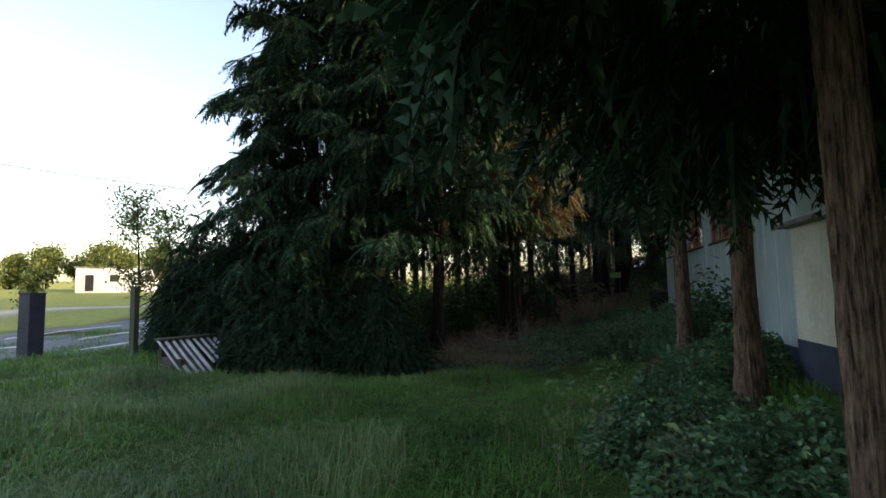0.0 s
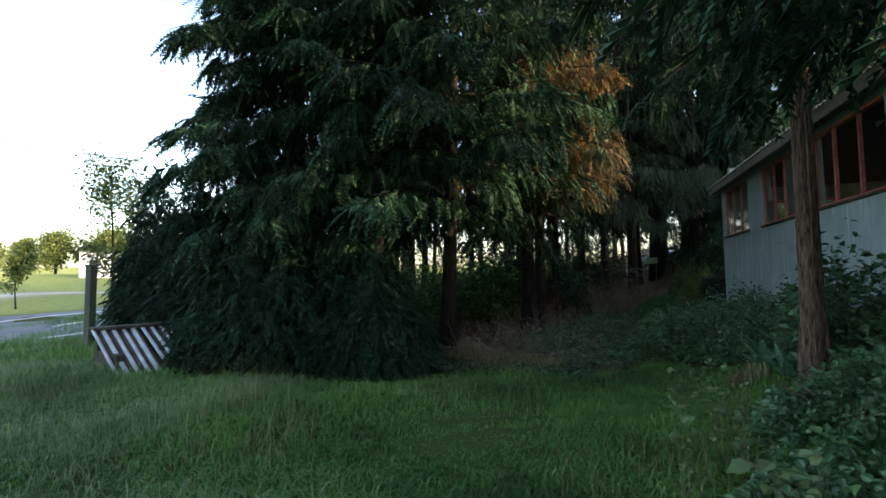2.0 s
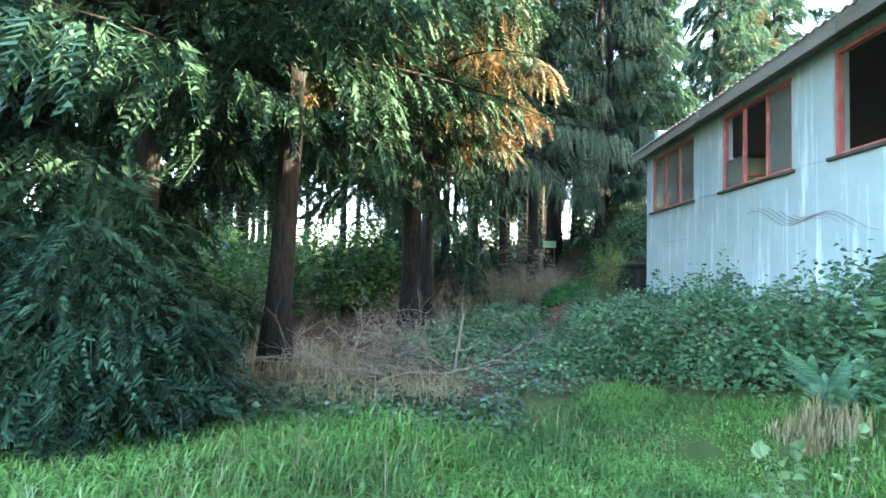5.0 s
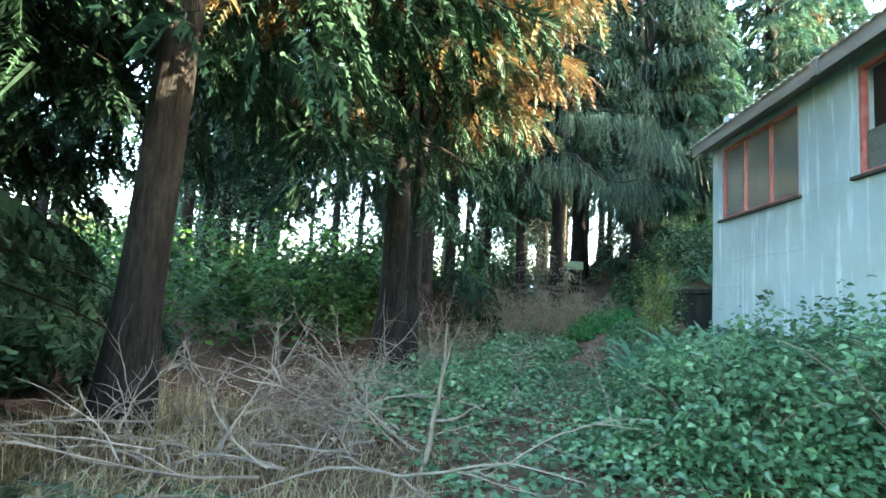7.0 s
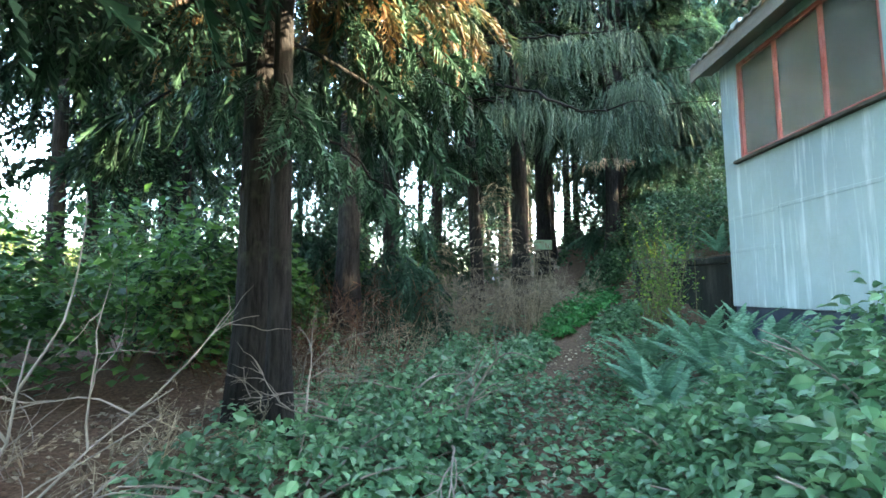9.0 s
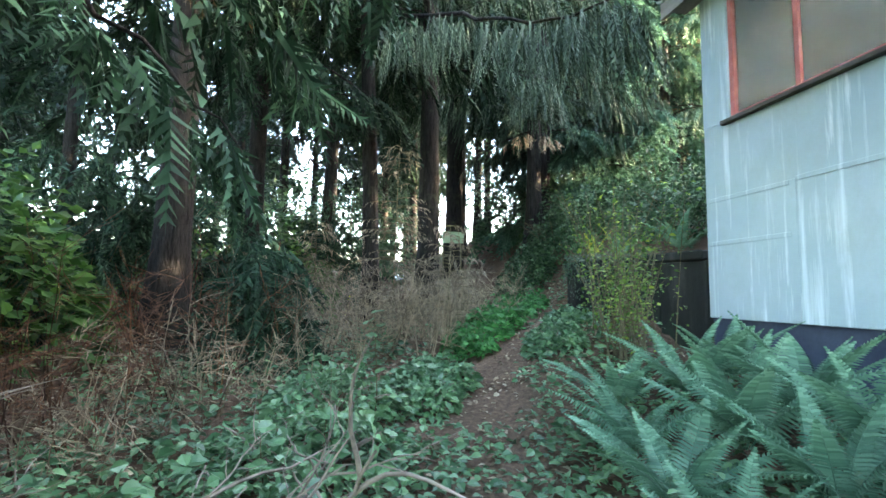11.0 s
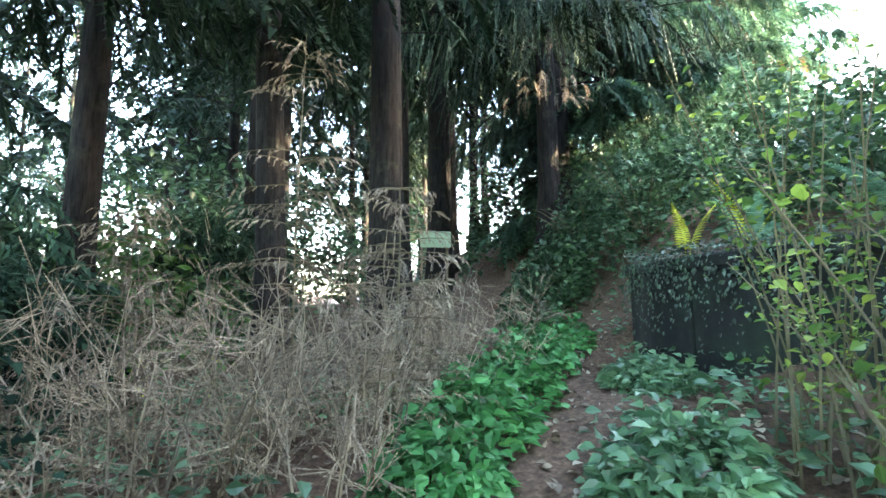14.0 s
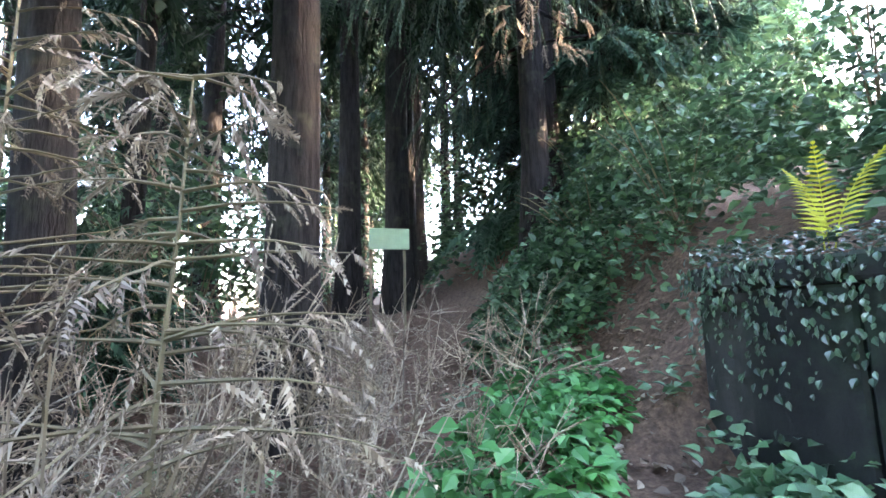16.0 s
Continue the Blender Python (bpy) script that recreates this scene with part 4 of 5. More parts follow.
for i, (x, y, r, h) in enumerate([(1.05, 19.15, 0.36, 0.38), (1.35, 19.55, 0.38, 0.4), (1.75, 20.1, 0.36, 0.34), (2.15, 20.6, 0.35, 0.3), (0.85, 18.75, 0.28, 0.26)]):
    leafy_shrub(120 + i, x, y, r, r, h, "patch of fresh green broad-leaved weeds by the path", "nettle", 0.075, 800, 10, "weed_patch", "weeds along the path", category="weeds")
for i, (x, y, r, h) in enumerate([(-0.65, 16.3, 0.6, 0.45), (-1.0, 15.3, 0.7, 0.5), (-0.5, 17.2, 0.5, 0.4), (-1.5, 13.9, 0.8, 0.45), (0.35, 17.9, 0.35, 0.25), (1.6, 18.2, 0.3, 0.3), (-0.95, 14.4, 0.5, 0.35), (2.3, 19.4, 0.28, 0.16), (0.1, 17.5, 0.35, 0.25), (0.1, 12.6, 0.5, 0.35)]):
    leafy_shrub(130 + i, x, y, r, r, h, "low bramble and ivy growth on the wood floor", "bramble", 0.065, 1100, 14, "undergrowth", "low growth on the wood floor", stem_mat="twig")


def wand_shrub(seed, x, y, label):
    """A loose shrub of thin upright stems with small yellow-green leaves."""
    rng = np.random.default_rng(seed)
    z = float(height(x, y))
    e = thing("yellowing_shrub", (x, y, z), label, "shrub")
    lines, O, D = [], [], []
    for i in range(30):
        a, l = rng.uniform(0, 2 * np.pi), rng.uniform(0.15, 0.62)
        h = rng.uniform(0.7, 1.65)
        t = np.linspace(0, 1, 8)
        p = np.column_stack([np.cos(a) * l * t ** 1.3 + rng.normal(0, 0.12), np.sin(a) * l * t ** 1.3 * 1.2 + rng.normal(0, 0.12), h * t - 0.03])
        lines.append((p, np.linspace(0.007, 0.002, 8)))
        n = 32
        k = rng.uniform(0.25, 1, n)
        O.append(np.column_stack([np.interp(k, t, p[:, c]) for c in range(3)]) + rng.normal(0, 0.045, (n, 3)))
        D.append(np.column_stack([rng.normal(0, 1, (n, 2)), rng.normal(0, 0.4, n)]))
    v, q = tubes(lines, 4)
    part_mesh("cane_tangle", mesh_of("cane_tangle", v, q, M["stem"]), e, kind="stuff")
    O, D = np.concatenate(O), np.concatenate(D)
    up = np.tile([0, 0, 1.0], (len(O), 1)) + rng.normal(0, 0.4, (len(O), 3))
    part_mesh("foliage", mesh_of("foliage", *scatter(LEAF, O, frames(D, up), 0.034 * rng.uniform(0.6, 1.5, len(O))), M["yellow_leaf"]), e, kind="stuff")


wand_shrub(140, 1.95, 17.45, "loose shrub with thin stems and yellowing leaves by the wall")
wand_shrub(141, 2.2, 18.1, "loose shrub with thin stems and yellowing leaves by the wall")


def tall_weed(seed, x, y, h):
    """A lanky weed: a few upright stalks with pale leaves towards the top."""
    rng = np.random.default_rng(seed)
    e = thing("tall_weed", (x, y, float(height(x, y))), "lanky weed with pale leaves standing above the grass", "weeds", "tall weeds beside the lane")
    lines, O, D = [], [], []
    for i in range(4):
        pts, rad = twisty(rng, (rng.normal(0, 0.05), rng.normal(0, 0.05), -0.03), (rng.normal(0, 0.18), rng.normal(0, 0.18), 1), h * rng.uniform(0.7, 1.05), 0.004, 9, 0.07)
        lines.append((pts, rad))
        k = rng.integers(3, 9, 14)
        O.append(pts[k] + rng.normal(0, 0.02, (14, 3)))
        D.append(np.column_stack([rng.normal(0, 1, (14, 2)), rng.normal(0.2, 0.3, 14)]))
    v, q = tubes(lines, 4)
    part_mesh("stalk_tuft", mesh_of("stalk_tuft", v, q, M["dry_grass"]), e, kind="stuff")
    O, D = np.concatenate(O), np.concatenate(D)
    up = np.tile([0, 0, 1.0], (len(O), 1)) + rng.normal(0, 0.4, (len(O), 3))
    part_mesh("foliage", mesh_of("foliage", *scatter(LEAF, O, frames(D, up), 0.065 * rng.uniform(0.5, 1.3, len(O))), M["grass_pale"]), e, kind="stuff")


def round_leaf():
    """A nearly round leaf 1 long along y on a short stalk, cupped a little."""
    a = np.linspace(0, 2 * np.pi, 12, endpoint=False)
    rim = np.column_stack([0.44 * np.sin(a), 0.56 - 0.44 * np.cos(a), 0.06 * np.cos(2 * a) + 0.02 * np.sin(5 * a)])
    v = np.concatenate([rim, [[0, 0.56, -0.05], [-0.02, 0, 0], [0.02, 0, 0]]])
    f = [[i, (i + 1) % 12, 12] for i in range(12)] + [[13, 14, 0]]
    return v, np.array(f)


def round_leaved_sapling(seed, x, y, h, leaves):
    rng = random.Random(seed)
    e = thing("round_leaved_sapling", (x, y, float(height(x, y))), "slender sapling with large round blue-green leaves", "sapling", "low growth on the wood floor")
    pts, rad = twisty(np.random.default_rng(seed), (0, 0, -0.03), (0.03, 0.0, 1), h, 0.006, 10, 0.08)
    v, q = tubes([(pts, rad)], 5)
    part_mesh("stem", mesh_of("stem", v, q, M["stem"], True), e)
    for i in range(leaves):
        f = 0.3 + 0.7 * i / (leaves - 1)
        p = [float(np.interp(f * 9, np.arange(10), pts[:, c])) for c in range(3)]
        s = rng.uniform(0.075, 0.115)
        ob = new("leaf", ROUND_LEAF)
        ob.parent = e
        ob.matrix_basis = pose(p[0], p[1], p[2], 0, 0, i * 137 + rng.uniform(-20, 20)) @ pose(0, 0, 0, rng.uniform(-35, 10), rng.uniform(-20, 20), 0) @ Matrix.Diagonal((s, s, s, 1))


ROUND_LEAF = mesh_of("leaf", *round_leaf(), M["bramble"])


SPRIGS = [(-0.5, 20.35), (-1.05, 20.6)]


def sprig(seed, x, y, h):
    """A single small shoot with paired yellow leaves."""
    rng = np.random.default_rng(seed)
    e = thing("yellow_sprig", (x, y, float(height(x, y))), "small upright shoot with pale yellow leaves", "weeds", "yellow shoots on the wood floor")
    pts, rad = twisty(rng, (0, 0, -0.03), (0.05, 0, 1), h, 0.004, 8, 0.08)
    v, q = tubes([(pts, rad)], 4)
    part_mesh("stem", mesh_of("stem", v, q, M["stem"]), e)
    t = np.repeat(np.linspace(2, 7, 9), 3)
    o = np.column_stack([np.interp(t, np.arange(8), pts[:, c]) for c in range(3)])
    d = np.column_stack([rng.normal(0, 1, (27, 2)), rng.normal(-0.2, 0.3, 27)])
    part_mesh("foliage", mesh_of("foliage", *scatter(LEAF, o, frames(d, np.tile([0, 0, 1.0], (27, 1)) + rng.normal(0, 0.4, (27, 3))), 0.05 * rng.uniform(0.6, 1.3, 27)), M["fern_yellow"]), e, kind="stuff")


# ---- ferns ----
def frond_mesh(seed, pairs=30):
    """One fern frond 1 long along y, arching, with toothed side leaflets."""
    rng = random.Random(seed)
    got = []
    for i in range(pairs):
        s = 0.12 + 0.86 * i / (pairs - 1)
        z = 0.28 * s - 0.42 * s * s
        l = 0.165 * math.sin(math.pi * min(1, 0.22 + 0.78 * s)) ** 0.8 * (1.02 - s) ** 0.35 + 0.012
        for side in (-1, 1):
            lo = np.array([0, s, z])
            d = np.array([side * 0.95, 0.30, -0.16 + rng.uniform(-0.06, 0.06)]) * l
            w = 0.0125 * rng.uniform(0.85, 1.15)
            nrm = np.array([0, 1.0, 0.1]) * w
            tip = lo + d + np.array([0, 0, -0.25 * l])
            got.append((np.array([lo - nrm * 0.9, lo + nrm * 0.9, lo + d * 0.6 + nrm * 0.8, lo + d * 0.6 - nrm * 0.8, tip]), np.array([[0, 1, 2], [0, 2, 3], [3, 2, 4]])))
    s = np.linspace(0, 1, 8)
    st = np.column_stack([np.zeros(8), s, 0.28 * s - 0.42 * s * s])
    v, q = tubes([(st, np.linspace(0.007, 0.002, 8))], 3)
    got.append((v, np.concatenate([q[:, :3], q[:, [0, 2, 3]]])))
    return join(*got)


FROND = [mesh_of("frond", *frond_mesh(s), M["fern"]) for s in (1, 2, 3)]
FROND_Y = mesh_of("frond", *frond_mesh(4, 20), M["fern_yellow"])


def fern(seed, x, y, size, fronds, label, meshes, group="ferns by the building", z=None, tilt=(36, 72), name="fern"):
    rng = random.Random(seed)
    e = thing(name, (x, y, float(height(x, y)) if z is None else z), label, "fern", group)
    for i in range(fronds):
        ob = new("frond", meshes[i % len(meshes)])
        ob.parent = e
        s = size * rng.uniform(0.75, 1.15)
        ob.matrix_basis = pose(0, 0, 0, 0, 0, 360 * i / fronds + rng.uniform(-18, 18)) @ pose(0, 0.02, 0.02, rng.uniform(*tilt), rng.uniform(-14, 14), 0) @ Matrix.Diagonal((s, s, s, 1))
    return e


for i, (x, y, s, n) in enumerate([(1.1, 15.7, 0.66, 12), (1.6, 15.35, 0.68, 13), (2.1, 15.5, 0.72, 12), (1.25, 16.25, 0.62, 12), (1.75, 16.0, 0.74, 13), (2.3, 16.15, 0.7, 12), (1.45, 16.8, 0.56, 11), (1.95, 16.7, 0.66, 12),
                                  (2.45, 16.9, 0.6, 11), (2.55, 15.5, 0.6, 11), (0.95, 15.2, 0.5, 10), (1.55, 10.1, 0.52, 11), (1.85, 9.8, 0.58, 12), (1.75, 10.6, 0.5, 11), (2.05, 9.3, 0.55, 11), (2.2, 10.4, 0.55, 11), (1.55, 9.2, 0.48, 10)]):
    fern(200 + i, x, y, s, n, "large green fern with arching toothed fronds", FROND, tilt=(30, 66))
fern(230, 2.80, 19.65, 0.42, 3, "small yellow autumn fern on the wall top", [FROND_Y], "ferns on the wall top", 1.66, (40, 70))
fern(231, 2.86, 19.15, 0.4, 5, "small fern on the wall top", [FROND[0], FROND_Y], "ferns on the wall top", 1.66, (40, 70))
fern(232, 3.35, 18.6, 0.6, 8, "green fern on the bank above the wall", FROND, "ferns on the wall top", None, (35, 65))


# ---- dead wood ----
def twisty(rng, start, heading, length, r, steps=9, wander=0.35, sag=0.0):
    p, d = np.array(start, float), np.array(heading, float)
    d /= np.linalg.norm(d)
    pts = [p.copy()]
    for _ in range(steps - 1):
        d = d + rng.normal(0, wander, 3) * 0.4 + np.array([0, 0, -sag])
        d /= np.linalg.norm(d)
        p = p + d * length / (steps - 1)
        pts.append(p.copy())
    return np.array(pts), np.linspace(r, r * 0.25, steps)


def branchy(rng, start, heading, length, r, depth=2, kids=4, sag=0.02):
    out = [twisty(rng, start, heading, length, r, sag=sag)]
    if depth:
        pts = out[0][0]
        for _ in range(kids):
            k = rng.integers(2, len(pts) - 1)
            d = pts[k] - pts[k - 1]
            d = d / np.linalg.norm(d) + rng.normal(0, 0.65, 3)
            out += branchy(rng, pts[k], d, length * rng.uniform(0.35, 0.6), r * 0.5, depth - 1, max(2, kids - 1), sag)
    return out


def fallen_branch(seed, x, y, z, heading, length, r, label, group="heap of fallen branches", depth=2, kids=5):
    rng = np.random.default_rng(seed)
    e = thing("fallen_branch", (x, y, float(height(x, y))), label, "branch", group)
    v, q = tubes(branchy(rng, (0, 0, z), heading, length, r, depth, kids), 5)
    part_mesh("wood", mesh_of("wood", v, q, M["twig"], True), e, kind="stuff")


rb = random.Random(12)
for i in range(44):
    x, y = rb.uniform(-3.5, -1.35), rb.uniform(11.3, 12.7)
    a = rb.uniform(0, 6.28)
    fallen_branch(300 + i, x, y, rb.uniform(0.0, 0.22), (math.cos(a) * 0.9 - 0.2, math.sin(a) * 0.8, rb.uniform(0.0, 0.45)), rb.uniform(0.8, 1.5), rb.uniform(0.005, 0.011), "bare grey fallen branch with dry twigs")
fallen_branch(371, -1.40, 12.0, 0.0, (0.04, 0.0, 1.0), 1.0, 0.024, "upright forked grey stick in the branch heap", kids=2, depth=1)
for i in range(9):
    a = rb.uniform(0, 6.28)
    fallen_branch(350 + i, rb.uniform(-1.9, -0.62), rb.uniform(14.4, 15.6), rb.uniform(0.1, 0.35), (math.cos(a), math.sin(a), 0.3), rb.uniform(0.6, 1.1), 0.010, "bare grey fallen branch with dry twigs", "second heap of branches")
fallen_branch(381, -2.17, 16.1, 0.0, (0.05, 0.0, 1.0), 0.62, 0.014, "upright dead forked twig", "second heap of branches", kids=2, depth=1)
fallen_branch(380, -0.6, 15.0, 0.1, (0.05, 0.0, 1.0), 0.8, 0.014, "upright dead forked twig", "second heap of branches", kids=5, depth=1)


def dead_shrub(seed, x, y, r, h, stems, label, name="dead_shrub", fine=30, group="dead brown growth under the trees", mat="dead_leaf"):
    """Dry upright stems with many short bristly twigs and shrivelled leaves."""
    rng = np.random.default_rng(seed)
    e = thing(name, (x, y, float(height(x, y))), label, "shrub", group)
    lines, O, D = [], [], []
    for i in range(stems):
        a, l = rng.uniform(0, 2 * np.pi), r * math.sqrt(rng.uniform(0, 1))
        base = np.array([math.cos(a) * l, math.sin(a) * l, -0.03])
        hh = h * rng.uniform(0.55, 1.1)
        pts, rad = twisty(rng, base, (math.cos(a) * 0.3 + rng.normal(0, 0.15), math.sin(a) * 0.3 + rng.normal(0, 0.15), 1.0), hh, 0.006, 8, 0.16)
        lines.append((pts, rad))
        for _ in range(fine // 4):
            k = rng.integers(2, 7)
            tw, tr = twisty(rng, pts[k], rng.normal(0, 1, 3) + np.array([0, 0, 0.5]), hh * rng.uniform(0.12, 0.3), 0.003, 5, 0.3, 0.05)
            lines.append((tw, tr))
            O.append(tw[1:])
            D.append(np.tile(tw[-1] - tw[0], (4, 1)) + rng.normal(0, 0.06, (4, 3)))
    v, q = tubes(lines, 3)
    part_mesh("cane_tangle", mesh_of("cane_tangle", v, q, M[mat]), e, kind="stuff")
    O, D = np.concatenate(O), np.concatenate(D)
    up = np.tile([0, 0, 1.0], (len(O), 1)) + rng.normal(0, 0.6, (len(O), 3))
    part_mesh("dry_foliage", mesh_of("dry_foliage", *scatter(STRING, O, frames(D, up), 0.11 * rng.uniform(0.5, 1.5, len(O))), M[mat]), e, kind="stuff")


for i, (x, y, r, h, n) in enumerate([(-0.25, 19.2, 0.55, 1.0, 34), (0.55, 19.6, 0.5, 0.95, 34), (1.05, 20.2, 0.5, 0.85, 30), (-0.6, 18.5, 0.5, 0.9, 26), (0.1, 20.1, 0.6, 1.1, 30), (-1.2, 19.4, 0.6, 1.1, 26),
                                     (0.35, 18.9, 0.35, 0.7, 22), (1.5, 21.0, 0.6, 0.8, 24), (-1.6, 17.6, 0.6, 0.8, 20), (-2.0, 16.6, 0.6, 0.7, 20), (-2.6, 14.2, 0.7, 0.6, 18), (0.8, 21.2, 0.6, 1.0, 24)]):
    dead_shrub(400 + i, x, y, r, h, n, "dry brown bristly shrub with shrivelled leaves")


for i, (x, y, r, h, n) in enumerate([(-2.1, 16.9, 0.5, 0.9, 20), (-1.6, 17.9, 0.5, 1.1, 22), (-2.7, 18.0, 0.6, 1.2, 22), (-3.3, 17.0, 0.5, 0.9, 18), (-2.0, 18.9, 0.5, 1.1, 20)]):
    dead_shrub(430 + i, x, y, r, h, n, "rust-brown dead conifer growth among the trunks", mat="rust")


def dead_sapling(seed, x, y, h, label):
    rng = np.random.default_rng(seed)
    e = thing("dead_sapling", (x, y, float(height(x, y))), label, "tree", "dead saplings")
    stem = twisty(rng, (0, 0, -0.05), (0.02, 0, 1), h, 0.010, 14, 0.05)
    lines, O, D = [stem], [], []
    for i in range(70):
        k = rng.uniform(0.2, 1.0)
        p = np.array([np.interp(k, np.linspace(0, 1, 14), stem[0][:, c]) for c in range(3)])
        a = rng.uniform(0, 6.28)
        tw, tr = twisty(rng, p, (math.cos(a), math.sin(a), 0.15), 0.55 * (1.15 - k) + 0.12, 0.005, 7, 0.15, 0.06)
        lines.append((tw, tr))
        O.append(tw[2:])
        D.append(np.tile(tw[-1] - tw[0], (5, 1)) + rng.normal(0, 0.12, (5, 3)) - np.array([0, 0, 0.15]))
    v, q = tubes(lines, 4)
    part_mesh("stem", mesh_of("stem", v, q, M["stem"]), e, kind="stuff")
    O, D = np.concatenate(O), np.concatenate(D)
    up = np.tile([0, 0, 1.0], (len(O), 1)) + rng.normal(0, 0.4, (len(O), 3))
    part_mesh("dry_foliage", mesh_of("dry_foliage", *scatter(SPRAYS[0], O, frames(D, up), 0.072 * rng.uniform(0.5, 1.3, len(O))), M["dead_leaf"]), e, kind="stuff")


dead_sapling(420, 0.1, 19.95, 2.7, "thin dead conifer sapling with brown sprays")
dead_sapling(421, 0.7, 19.35, 1.5, "thin dead conifer sapling with brown sprays")
dead_sapling(422, -0.94, 20.0, 1.6, "thin dead conifer sapling with brown sprays")


round_leaved_sapling(460, -0.24, 17.0, 0.85, 13)
round_leaved_sapling(461, -0.55, 16.5, 0.6, 9)
round_leaved_sapling(462, -0.75, 15.9, 0.55, 8)
sprig(470, *SPRIGS[0], 0.55)
sprig(471, *SPRIGS[1], 0.4)

for i, (x, y, h) in enumerate([(-0.1, 4.1, 1.0), (0.15, 4.9, 0.8), (-0.1, 5.9, 0.8), (0.3, 6.7, 0.8), (0.45, 3.3, 0.9), (0.55, 7.6, 0.7), (0.3, 8.6, 0.6)]):
    tall_weed(450 + i, x, y, h)


# ---- grass, ivy and litter ----
def blades(rng, n, region, length, width, mat, name, label, lean=0.5, keep=None):
    x = rng.uniform(region[0], region[1], n)
    y = rng.uniform(region[2], region[3], n)
    if keep is not None:
        ok = keep(x, y, rng)
        x, y = x[ok], y[ok]
    n = len(x)
    l = length * rng.uniform(0.45, 1.25, n) * (0.75 + 0.5 * np.sin(x * 1.3 + 0.7) * np.sin(y * 1.1))
    a = rng.uniform(0, 2 * np.pi, n)
    bend = lean * rng.uniform(0.2, 1.2, n)
    dx, dy = np.cos(a), np.sin(a)
    base = np.column_stack([x, y, height(x, y) - 0.02])
    side = np.column_stack([-dy, dx, np.zeros(n)]) * (width * rng.uniform(0.6, 1.3, n))[:, None]
    mid = base + np.column_stack([dx * bend * l * 0.3, dy * bend * l * 0.3, l * 0.6])
    tip = base + np.column_stack([dx * bend * l, dy * bend * l, l * (1.0 - 0.3 * bend)])
    V = np.stack([base - side, base + side, mid + side * 0.7, mid - side * 0.7, tip], 1).reshape(-1, 3)
    F = np.array([[0, 1, 2], [0, 2, 3], [3, 2, 4]])[None] + (np.arange(n) * 5)[:, None, None]
    return tagged(new(name, mesh_of(name, V, F.reshape(-1, 3), M[mat])), label, "grass", kind="stuff")


def lawn(x, y, rng):
    edge = 10.3 - 0.1 * np.abs(x + 2) + 0.25 * np.sin(x * 1.9) + 1.5 * np.exp(-((x - 0.4) / 1.0) ** 2)
    edge = np.where(x < -8, 13.0, edge)
    right = 0.75 + 0.6 * sstep(y, 6.5, 8) + 0.15 * np.sin(y * 1.3) + np.where(y < 7, -0.15 * (7 - y) * 0.5 + 0.5, 0)
    return (y < edge + rng.normal(0, 0.12, len(x))) & (x < right + rng.normal(0, 0.15, len(x)))


blades(np.random.default_rng(500), 115000, (-9, 2, 1.5, 12.2), 0.18, 0.0075, "grass", "grass", "rough green grass of the clearing", 1.5, lawn)
blades(np.random.default_rng(507), 34000, (-1.2, 2.2, 5.5, 12.0), 0.16, 0.0075, "grass", "grass", "fresh short grass between the trees and the thicket", 1.4, lawn)
blades(np.random.default_rng(501), 42000, (-26, -6, 1.0, 20), 0.34, 0.009, "grass", "grass", "tall rough grass beside the gate", 1.1, lambda x, y, r: (y < 13.5 + (-x - 10) * 0.8) & (y < 14 - 0.0 * x) | (x < -13))
blades(np.random.default_rng(506), 26000, (-11, -0.6, 2.2, 8.4), 0.36, 0.0055, "grass_pale", "grass", "tall pale seeding grass in drifts", 1.0, lambda x, y, r: lawn(x, y, r) & (np.sin(x * 0.9 + 1) * np.sin(y * 1.1 + 0.5) + 0.12 * (-x - 4) > 0.05))
blades(np.random.default_rng(502), 9000, (-9, 1.2, 1.2, 10.6), 0.38, 0.003, "dry_grass", "dry_grass", "dry straw-coloured grass stalks in the clearing", 0.5, lambda x, y, r: lawn(x, y, r) & (np.sin(x * 1.7 + 2) * np.sin(y * 1.3) > 0.15))
blades(np.random.default_rng(503), 4200, (-4.2, -0.9, 10.5, 13.2), 0.3, 0.004, "dry_grass", "dry_grass", "flattened dead grass round the branch heap", 1.1, lambda x, y, r: (x < -1.1 - 0.2 * r.uniform(0, 1, len(x))))
blades(np.random.default_rng(504), 600, (1.05, 1.45, 9.6, 10.1), 0.45, 0.008, "dry_grass", "dry_grass", "clump of pale dead stalks by the thicket", 0.25)
blades(np.random.default_rng(505), 12000, (0.7, 2.4, 2.6, 10.4), 0.25, 0.006, "grass", "grass", "rough grass and weeds on the bank", 0.7)


def carpet(seed, n, region, leaf, mat, name, label, keep=None, lift=0.05, category="groundcover", template=None, tilt=0.45):
    rng = np.random.default_rng(seed)
    x, y = rng.uniform(region[0], region[1], n), rng.uniform(region[2], region[3], n)
    if keep is not None:
        ok = keep(x, y)
        x, y = x[ok], y[ok]
    n = len(x)
    o = np.column_stack([x, y, height(x, y) + rng.uniform(0.0, lift, n)])
    a = rng.uniform(0, 6.28, n)
    d = np.column_stack([np.cos(a), np.sin(a), rng.normal(0, 0.25, n)])
    up = np.tile([0, 0, 1.0], (n, 1)) + rng.normal(0, tilt, (n, 3))
    tagged(new(name, mesh_of(name, *scatter(template or LEAF, o, frames(d, up), leaf * rng.uniform(0.5, 1.4, n)), M[mat])), label, category, kind="stuff")


